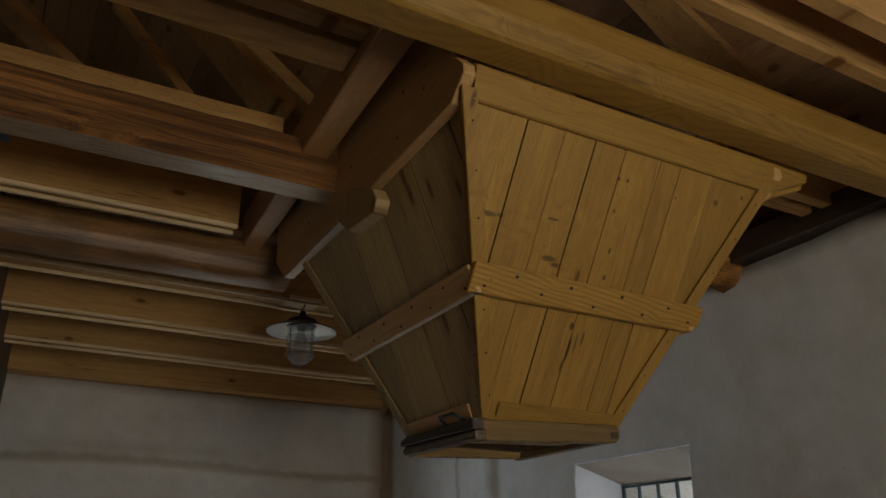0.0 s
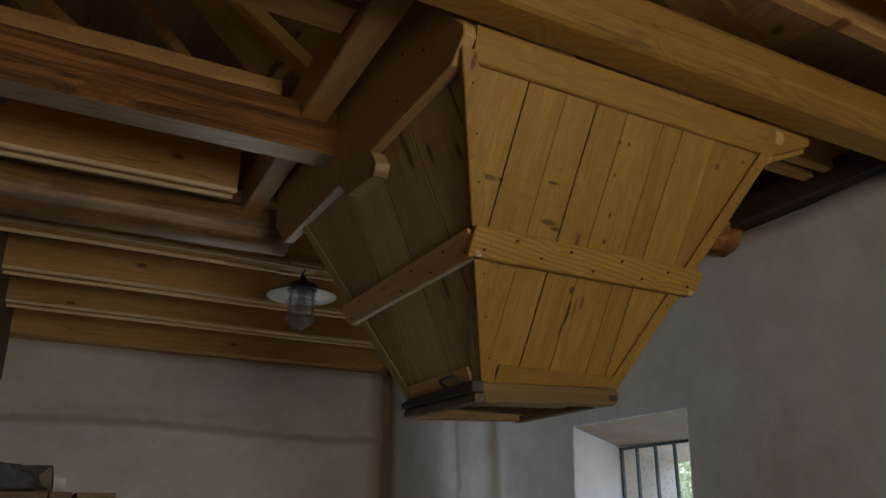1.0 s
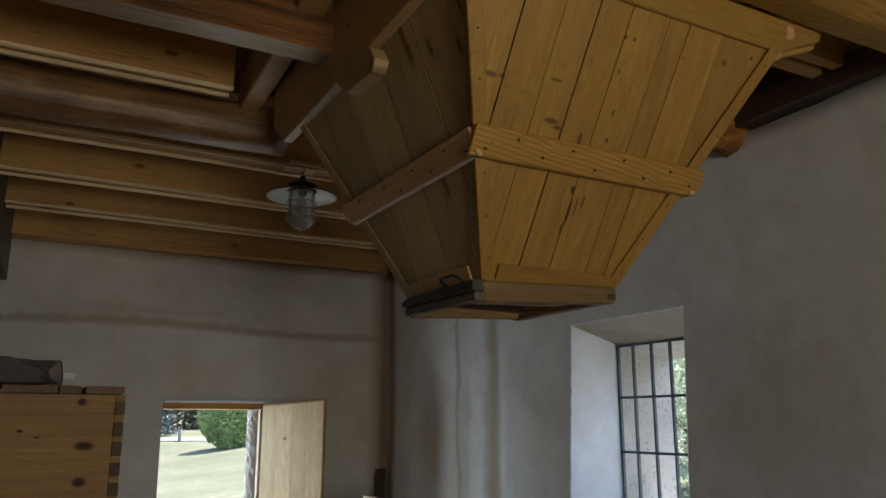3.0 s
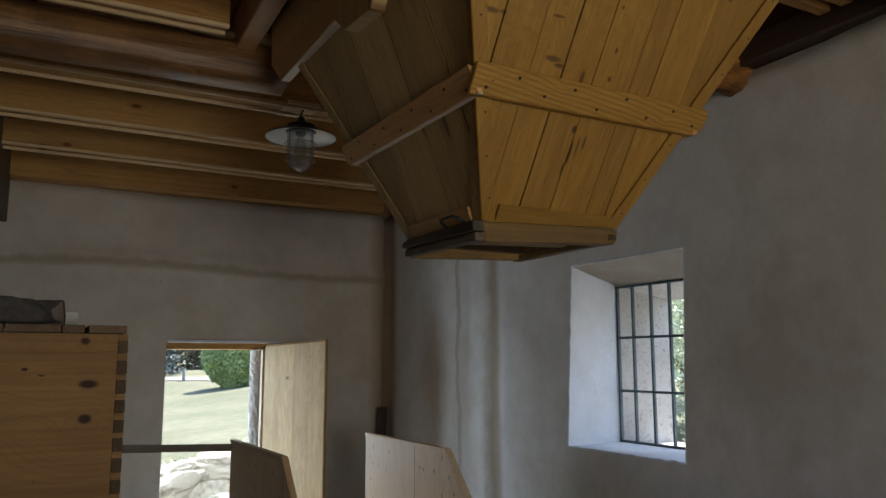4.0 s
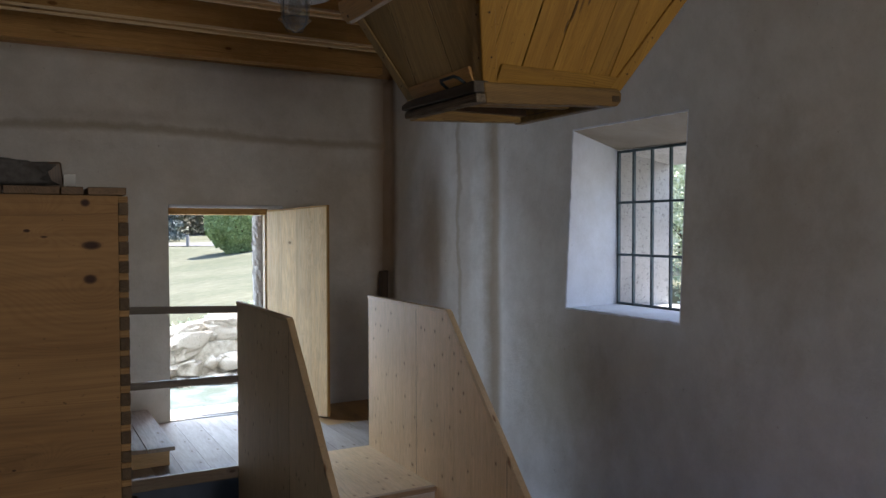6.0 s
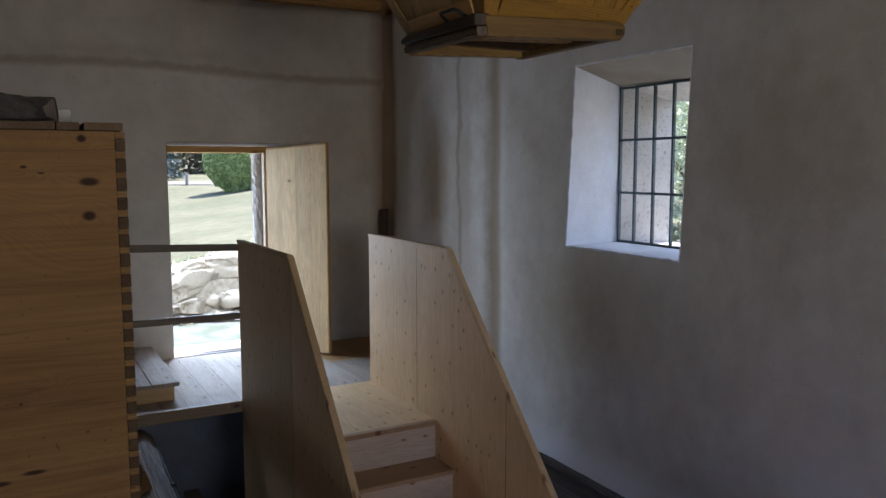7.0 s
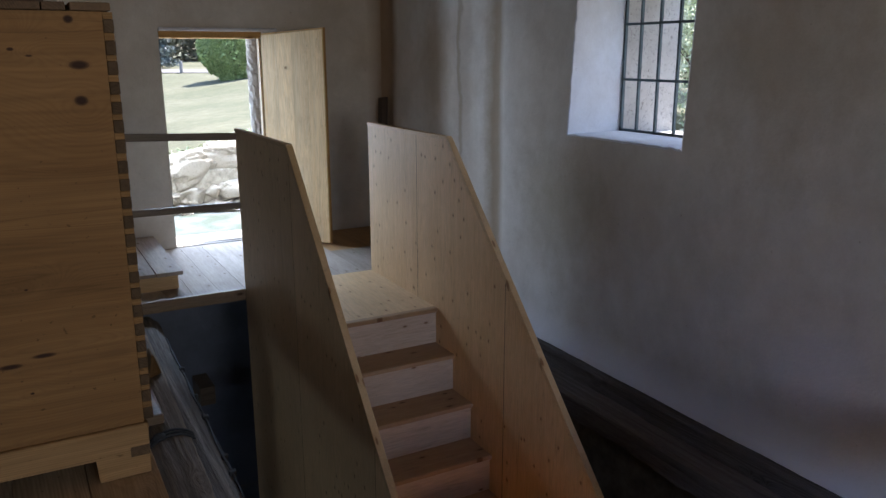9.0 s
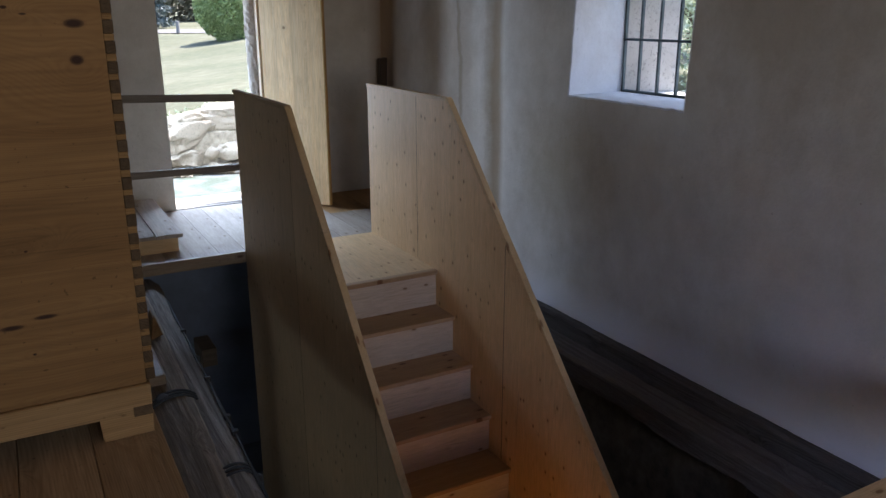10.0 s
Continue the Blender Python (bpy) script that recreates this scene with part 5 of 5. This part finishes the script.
# greyer colour stands in for bluish light on the timber's right side
piece("timber", cracked_log((0.58, 0.6, -0.275), (0.71, 5.9, -0.235), 0.105, 36), grey_y, tim, "greyer weathered half, for the timber's bluish lit side")
for y in (2.0, 5.2):
    x = 0.49 + 0.18 * (y - 0.6) / 5.3
    piece("post", block(x - 0.09, x + 0.09, y - 0.09, y + 0.09, LOW, -0.36, 0.006), dark_z, tim)


def timber_round(y, a, grow=0.0):
    """A point on the outside of the greyer half, which stands for the lit side."""
    k = (y - 0.6) / 5.3
    return (0.58 + 0.13 * k + (0.112 + grow) * math.cos(a), y, -0.275 + 0.04 * k + (0.112 + grow) * math.sin(a))


def brown_round(y, a):
    """A point on the outside of the brown half."""
    k = (y - 0.6) / 5.3
    return (0.43 + 0.17 * k + 0.162 * math.cos(a), y, -0.255 + 0.162 * math.sin(a))


piece("cable", tube([timber_round(2.2 + 0.06 * k, 0.62 + 0.10 * math.sin(k * 0.55), 0.004) for k in range(56)], 0.006), rope_mat, tim, "thin dark cable")
piece("cable", tube([timber_round(2.2 + 0.06 * k, 0.48 + 0.12 * math.sin(k * 0.42 + 1), 0.004) for k in range(52)], 0.005), rope_mat, tim, "thin dark cable")
for o in (0.0, 0.03, 0.062):
    piece("rope_turn", tube([brown_round(3.80 + o + 0.015 * math.sin(a * 2), a) for a in [0.10 * j + 0.15 for j in range(22)]], 0.0065), rope_mat, tim, "rope wound round the timber")
    piece("rope_turn", tube([timber_round(3.05 + o + 0.015 * math.sin(a * 2), a) for a in [0.11 * j - 0.3 for j in range(24)]], 0.0065), rope_mat, tim, "rope wound round the timber")
piece("knot", lump(brown_round(3.82, 1.9), (0.03, 0.026, 0.022), 3.8, 2), rope_mat, tim)
piece("knot", lump(timber_round(3.07, 0.3), (0.024, 0.028, 0.02), 3.1, 2), rope_mat, tim)
for y in (3.45, 3.62, 4.1, 4.4, 4.85):
    x, _, z = timber_round(y, 0.55, 0.006)
    piece("cable_clip", block(x - 0.016, x + 0.016, y, y + 0.025, z - 0.016, z + 0.016, 0.002), rope_mat, tim)
tagged(part("wooden_wedge", soften(hull8([(0.56, 4.62, -0.105), (0.64, 4.68, -0.105), (0.62, 4.86, -0.105), (0.57, 4.84, -0.105)], [(0.585, 4.66, 0.02), (0.60, 4.67, 0.02), (0.60, 4.84, 0.015), (0.59, 4.83, 0.015)]), 0.004), chest_x), "brown wooden wedge on the grey timber", "wedge")
tagged(part("packing_block", block(0.42, 0.535, 3.98, 4.62, -0.107, -0.05, 0.008), edge_x), "worn brown packing board on the grey timber", "board")

# ---------------------------------------------------------------- timbers along the foot of the window wall
tw = thing("wall_timber", "dark worn stepped timbers along the foot of the wall", "timber", (3.3, 2.6, LOW))


def rough_bar(x0, x1, z0, z1, seed, ragged=0.012):
    """A worn timber with uneven arrises and a ragged underside."""
    bm = bmesh.new()
    rings = []
    for i in range(109):
        y = 0.0 + 5.4 * i / 108
        w = [0.012 * noise.noise(Vector((y * 2.2, k * 3.1, seed))) + 0.007 * noise.noise(Vector((y * 8, k * 2.0, seed))) for k in range(6)]
        low = z0 + ragged * (noise.noise(Vector((y * 1.3, 0, seed * 7))) + 0.5 * noise.noise(Vector((y * 6, 1, seed * 7))))
        rings.append([bm.verts.new(p) for p in ((x0 + w[0] * 1.3, y, low), (x0 + w[4] * 1.5, y, (z0 + z1) / 2), (x0 + w[1], y, z1 - 0.018 + w[1] * 0.4), (x0 + 0.02 + w[1], y, z1 + w[2] * 0.4), (x1, y, z1 + w[3] * 0.3), (x1, y, z0))])
    for a, b in zip(rings, rings[1:]):
        for k in range(6):
            bm.faces.new((a[k], a[(k + 1) % 6], b[(k + 1) % 6], b[k]))
    bm.faces.new(rings[0][::-1])
    bm.faces.new(rings[-1])
    return bm


piece("timber", rough_bar(3.298, WALL_X + 0.25, -0.62, -0.355, 1.0), timber_black, tw)
piece("timber", rough_bar(3.12, 3.296, -0.64, -0.478, 2.0, 0.06), grime_y, tw)
for y in (0.4, 2.2, 4.0):
    piece("post", block(3.16, 3.4, y, y + 0.2, LOW, -0.64, 0.005), dark_z, tw)
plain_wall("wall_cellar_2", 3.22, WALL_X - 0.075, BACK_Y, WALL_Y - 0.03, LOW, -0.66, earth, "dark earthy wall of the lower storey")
tagged(part("cellar_sill", block(2.75, WALL_X + 0.1, -1.0, 2.35, -1.25, -1.1, 0.02), cellar), "dim earthen ledge below the wall timbers", "ledge", kind="structure")
tagged(part("gangway", block(2.05, WALL_X - 0.07, 0.85, 1.275, 0.25, 0.30, 0.004), fir_x), "pale softwood gangway board beside the stair", "board")
tagged(part("wall_block", block(1.28, 1.42, 7.05, 7.41, -1.46, -1.28, 0.006), edge_x), "short timber end standing out of the cellar wall", "timber end")
tagged(part("corner_post", soften(hull8([(3.26, 7.26, 0), (3.34, 7.26, 0), (3.34, 7.34, 0), (3.26, 7.34, 0)], [(3.31, 7.28, 1.33), (3.385, 7.28, 1.34), (3.385, 7.36, 1.34), (3.31, 7.36, 1.33)]), 0.006), dark_z), "dark old post leaning in the wall corner", "post")

# ---------------------------------------------------------------- lamp
LX, LY = 1.462, 4.42
lampt = thing("ceiling_lamp", "old enamelled ceiling lamp with a caged glass jar", "lamp", (LX, LY, TOP))
tagged(part("mounting_board", block(LX - 0.10, LX + 0.10, LY - 0.06, 4.62, TOP - 0.004, TOP + 0.02, 0.003), fir_x), "short pale mounting board on the joist", "board")
at = (LX, LY, 0)
piece("hook", tube([(LX, LY, 3.318), (LX + 0.012, LY, 3.30), (LX + 0.004, LY, 3.285), (LX - 0.008, LY, 3.27), (LX, LY, 3.25)], 0.005), iron, lampt)
piece("cap", lathe([(0.0, 3.262), (0.018, 3.26), (0.026, 3.235), (0.06, 3.215), (0.088, 3.205), (0.092, 3.18), (0.092, 3.165), (0.0, 3.165)], 24, at), enamel_black, lampt, "black cast cap")
shade = piece("shade", lathe([(0.085, 3.172), (0.14, 3.165), (0.205, 3.14), (0.212, 3.132)], 40, at), enamel_black, lampt, "black enamelled shade")
piece("shade_lining", lathe([(0.085, 3.168), (0.14, 3.161), (0.204, 3.1365), (0.2115, 3.1285)], 40, at), enamel_white, shade, "white enamelled inside of the shade")
jar = piece("jar", lathe([(0.080, 3.16), (0.084, 3.10), (0.084, 3.02), (0.074, 2.965), (0.047, 2.935), (0.001, 2.925)], 32, at), glass, lampt, "clear glass jar")
piece("bulb", lathe([(0.016, 3.16), (0.018, 3.13), (0.03, 3.10), (0.042, 3.07), (0.038, 3.035), (0.02, 3.018), (0.0, 3.014)], 20, at), glass, lampt, "unlit clear bulb")
piece("socket", lathe([(0.0, 3.165), (0.03, 3.164), (0.03, 3.15), (0.018, 3.135), (0.0, 3.135)], 16, at), iron, lampt)
for k in range(4):
    a = math.pi / 2 * k + 0.5
    pts = [(0.092, 3.165), (0.094, 3.05), (0.09, 2.97), (0.06, 2.928), (0.0, 2.912)]
    piece("cage_wire", tube([(LX + r * math.cos(a), LY + r * math.sin(a), z) for r, z in pts], 0.0021, 5), iron, jar)
for r, z in ((0.095, 3.09), (0.092, 2.985)):
    piece("cage_ring", tube([(LX + r * math.cos(a), LY + r * math.sin(a), z) for a in [2 * math.pi * j / 28 for j in range(29)]], 0.0020, 5), iron, jar)


# ---------------------------------------------------------------- outdoors
def land(x, y):
    """Height of the ground outside."""
    bank = min(1.0, max(0.0, (y - 9.45) / 0.25))
    top = 0.42 + 0.30 * min(1.0, max(-0.4, (x - 1.6) / 1.2)) * max(0.0, 1 - (y - 9.5) / 8) + 0.031 * (min(y, 60) - 9.8)
    cross = 0.13 * min(2.0, max(-2.0, x - 0.235 * y)) * min(1.0, max(0.0, (y - 9.8) / 4)) * min(1.0, max(0.0, (31 - y) / 5))
    return -0.05 + bank * (top + cross + 0.05) + 0.03 * noise.noise(Vector((x * 0.35, y * 0.35, 0))) * bank


def ground_sheet():
    bm = bmesh.new()
    xs = sorted({-4.6, 4.46, *[4.46 + 0.5 * i for i in range(1, 16)], *[-4.6 + 0.4 * i for i in range(23)], *[-80 + 12 * i for i in range(7)], *[13 + 9 * i for i in range(14)]})
    ys = sorted({-3.6, 7.868, *[7.868 + 0.1 * i for i in range(1, 32)], *[11.2 * 1.09 ** i for i in range(36)], *[-40 + 9 * i for i in range(5)], *[-3.6 + 1.4 * i for i in range(1, 9)]})
    v = [[bm.verts.new((x, y, land(x, y))) for x in xs] for y in ys]
    for j in range(len(ys) - 1):
        for i in range(len(xs) - 1):
            cx, cy = (xs[i] + xs[i + 1]) / 2, (ys[j] + ys[j + 1]) / 2
            if not (-4.6 < cx < 4.46 and -3.6 < cy < 7.868):
                bm.faces.new((v[j][i], v[j][i + 1], v[j + 1][i + 1], v[j + 1][i])).smooth = True
    return bm


def lawn_material():
    m, t, b = nodes_of("lawn_grass")
    raw, co, _ = coords(t, (1, 1, 1), jitter=False)
    big = node(t, "ShaderNodeTexNoise", Scale=0.35, Detail=5.0, Roughness=0.6)
    fine = node(t, "ShaderNodeTexNoise", Scale=4.0, Detail=9.0, Roughness=0.75)
    for n in (big, fine):
        t.links.new(co, n.inputs["Vector"])
    col = ramp(t, big.outputs[0], [(0.35, (0.124, 0.134, 0.084)), (0.65, (0.188, 0.188, 0.132))])
    col = mix(t, "MULTIPLY", 0.7, col, ramp(t, fine.outputs[0], [(0.3, (0.5, 0.55, 0.45)), (0.7, (1.25, 1.22, 1.15))]))
    # bare pale ground beside the house
    sep = t.nodes.new("ShaderNodeSeparateXYZ")
    t.links.new(raw, sep.inputs[0])
    bare = ramp(t, maths(t, "MULTIPLY", sep.outputs["Y"], 0.1), [(0.93, (1, 1, 1)), (0.945, (0, 0, 0))])
    path = node(t, "ShaderNodeTexNoise", Scale=3.0, Detail=5.0)
    t.links.new(co, path.inputs["Vector"])
    col = mix(t, "MIX", bare, col, ramp(t, path.outputs[0], [(0.4, (0.07, 0.085, 0.06)), (0.6, (0.135, 0.14, 0.13))]))
    t.links.new(col, b.inputs["Base Color"])
    b.inputs["Roughness"].default_value = 0.95
    bump(t, b, fine.outputs[0], 0.6, 0.03)
    return m


def leaf_material(name, a, b_):
    m, t, b = nodes_of(name)
    rnd = t.nodes.new("ShaderNodeNewGeometry").outputs["Random Per Island"]
    t.links.new(ramp(t, rnd, [(0.0, a), (1.0, b_)]), b.inputs["Base Color"])
    b.inputs["Roughness"].default_value = 0.6
    return m


lawn = lawn_material()
leaf_bright = leaf_material("box_leaf", (0.18, 0.26, 0.09), (0.42, 0.52, 0.24))
leaf_dark = leaf_material("hedge_leaf", (0.075, 0.078, 0.05), (0.20, 0.185, 0.125))
leaf_blue = leaf_material("spruce_needles", (0.06, 0.085, 0.08), (0.16, 0.19, 0.18))
leaf_light = leaf_material("maple_leaf", (0.34, 0.42, 0.26), (0.68, 0.72, 0.56))
bark = plain("bark", (0.09, 0.065, 0.045), 0.9, scale=15)
path_grey = plain("pale_path", (0.21, 0.205, 0.20), 0.9, grit=0.15, scale=2.0)
tagged(part("ground", ground_sheet(), lawn), "sunlit dry lawn rising away from the house", "lawn", kind="structure")


def leaves(points, size, seed):
    """Small three-sided leaf tufts at the points, each with its own tilt."""
    rng = np.random.default_rng(seed)
    verts, faces = [], []
    for p in points:
        for _ in range(2):
            q = rng.normal(size=(3, 3))
            q /= np.linalg.norm(q, axis=1)[:, None]
            n = len(verts)
            s = size * rng.uniform(0.6, 1.3)
            verts += [tuple(np.asarray(p) + v * s) for v in q]
            faces.append((n, n + 1, n + 2))
    me = bpy.data.meshes.new("crown")
    me.from_pydata(verts, [], faces)
    return me


def crown_points(centre, radii, count, seed, lumps=6, inner=0.75, cone=False):
    rng = np.random.default_rng(seed)
    res = []
    while len(res) < count:
        d = rng.normal(size=3)
        d /= np.linalg.norm(d)
        r = rng.uniform(inner, 1.0)
        r *= 1 + 0.16 * noise.noise(Vector(d * lumps * 0.45) + Vector((seed, 0, 0)))
        p = d * r
        if cone:
            h = rng.uniform(0, 1)
            a = rng.uniform(0, 2 * math.pi)
            rr = (1 - h) ** 0.8 * rng.uniform(0.5, 1.0) * (1 + 0.3 * math.sin(h * 40))
            p = np.array([rr * math.cos(a), rr * math.sin(a), 2 * h - 1])
        res.append((centre[0] + p[0] * radii[0], centre[1] + p[1] * radii[1], centre[2] + p[2] * radii[2]))
    return res


def plant(name, label, category, at, radii, lift, count, size, mat, seed, trunk=0.08, cone=False, inner=0.75, group=""):
    z = land(at[0], at[1])
    top = thing(name, label, category, (at[0], at[1], z), group)
    c = (at[0], at[1], z + lift + radii[2])
    piece("trunk", log((at[0], at[1], z - 0.1), (at[0] + 0.05, at[1], z + lift + radii[2] * 1.2), trunk, 7, 0, 0.03, 8, seed), bark, top)
    for k in range(5):
        a = k * 1.26 + seed
        piece("limb", log((at[0], at[1], z + lift + radii[2] * 0.3), (at[0] + radii[0] * 0.6 * math.cos(a), at[1] + radii[1] * 0.6 * math.sin(a), z + lift + radii[2] * (0.7 + 0.12 * k)), trunk * 0.4, 5, 0, 0.03, 4, seed + k), bark, top)
    me = leaves(crown_points(c, radii, count, seed, inner=inner, cone=cone), size, seed)
    ob = under(new("crown", me), top)
    me.materials.append(mat)
    return top


plant("round_bush", "dense clipped round green bush on the lawn", "bush", (6.68, 26.0), (1.12, 1.1, 1.22), -0.2, 24000, 0.05, leaf_bright, 3, inner=0.8)
for k, (x, y, rx, rz) in enumerate(((6.2, 41.0, 2.0, 2.4), (9.2, 43.0, 2.4, 3.0), (12.3, 42.0, 2.2, 2.6), (16.0, 44.0, 3.0, 3.5), (2.5, 44.0, 3.0, 3.6))):
    plant("hedge_tree", "dark dense hedge tree beyond the path", "tree", (x, y), (rx, 1.6, rz), -0.3, 4200, 0.16, leaf_dark, 11 + k, trunk=0.12, inner=0.6, group="far hedge trees")
plant("blue_spruce", "small blue-grey spruce at the edge of the lawn", "tree", (5.75, 35.5), (0.8, 0.8, 1.6), 0.1, 3500, 0.10, leaf_blue, 31, cone=True)
for k, (x, y) in enumerate(((10.5, 9.2), (13.5, 12.8), (12.0, 7.2), (16.5, 16.0), (15.0, 10.2))):
    plant("garden_tree", "leafy green tree outside the barred window", "tree", (x, y), (1.6, 1.6, 2.0), 0.3, 4200, 0.07, leaf_light, 51 + k, trunk=0.1, inner=0.35, group="trees by the window")

road = bmesh.new()
prev = None
for k in range(41):
    x = -12 + k
    row = [road.verts.new((x, y, land(x, y) + 0.02)) for y in (31.5 - 0.05 * x, 34.0 - 0.05 * x)]
    if prev:
        road.faces.new((prev[0], row[0], row[1], prev[1]))
    prev = row
tagged(part("road", road, path_grey), "pale path across the top of the lawn", "path", kind="structure")
bz = land(5.95, 31.2)
tagged(part("bollard", lathe([(0.0, bz + 0.44), (0.05, bz + 0.435), (0.065, bz + 0.41), (0.065, bz + 0.02), (0.075, bz), (0.0, bz)], 16, (5.95, 31.2, 0)), path_grey), "low pale marker post beside the path", "post")

# retaining wall of rounded field stones opposite the door
swall = thing("stone_wall", "low wall of pale rounded field stones holding up the lawn", "wall", (2.0, 9.4, -0.05))
rng = random.Random(5)
for row, (z, h) in enumerate(((-0.02, 0.10), (0.13, 0.15), (0.42, 0.30))):
    x = -1.2 - 0.17 * row
    while x < 5.2:
        w = rng.uniform(0.18, 0.42) if row < 2 else rng.uniform(0.55, 0.95)
        rise = 0.18 * min(1.0, max(-0.6, (x + w / 2 - 1.6) / 1.2)) * (0.3 + 0.35 * row)
        tall = h * rng.uniform(0.55, 0.72)
        bm = lump((x + w / 2, 9.44 + 0.07 * row + rng.uniform(-0.05, 0.05), z + rise), (w * 0.6, 0.24, tall * 1.12), rng.uniform(0, 50), 5 if row == 2 else 4, 0.5, -0.2, rng.uniform(0.55, 0.75), 14)
        piece("stone", bm, field_stone, swall)
        x += w * 0.88
piece("core", block(-1.6, 5.4, 9.40, 9.70, -0.12, 0.44, 0.02), mortar, swall, "pale earthy mortar between the stones")
# tufts of grass over the wall and along its foot
pts = [(rng.uniform(-1, 5), 9.75 + rng.uniform(0, 0.9), 0) for _ in range(900)]
pts = [(x, y, land(x, y) + rng.uniform(0.0, 0.06)) for x, y, _ in pts]
me = leaves(pts, 0.035, 77)
me.materials.append(leaf_light)
tagged(new("grass_tufts", me), "longer grass tufts above the stone wall", "grass", kind="stuff")

# pane-less outer part of the window opening
outer2 = [(WALL_X + 1.045, WIN[0] - 0.33, WIN[2] - 0.03), (WALL_X + 1.045, WIN[1] + 0.042, WIN[2] - 0.03), (WALL_X + 1.045, WIN[1] + 0.042, WIN[3] - 0.19), (WALL_X + 1.045, WIN[0] - 0.33, WIN[3] - 0.19)]
reveal("window_outer_reveal", outer, outer2, pale_stone)
ring_in = [(DOOR[0], WALL_Y, DOOR[2]), (DOOR[1], WALL_Y, DOOR[2]), (DOOR[1], WALL_Y, DOOR[3]), (DOOR[0], WALL_Y, DOOR[3])]
ring_out = [(x - (0.03 if x < 1.5 else 0), WALL_Y + 0.42, z) for x, _, z in ring_in]
reveal("door_reveal", ring_in, ring_out, stone_out)

# bulb at the foot of the stair in the lower storey
low_lamp = thing("cellar_lamp", "bare warm bulb hanging in the lower storey", "lamp", (2.0, 2.55, -1.55))
piece("bulb", lathe([(0.0, -1.52), (0.018, -1.525), (0.02, -1.55), (0.03, -1.58), (0.022, -1.61), (0.0, -1.62)], 16, (2.0, 2.55, 0)), glow, low_lamp)
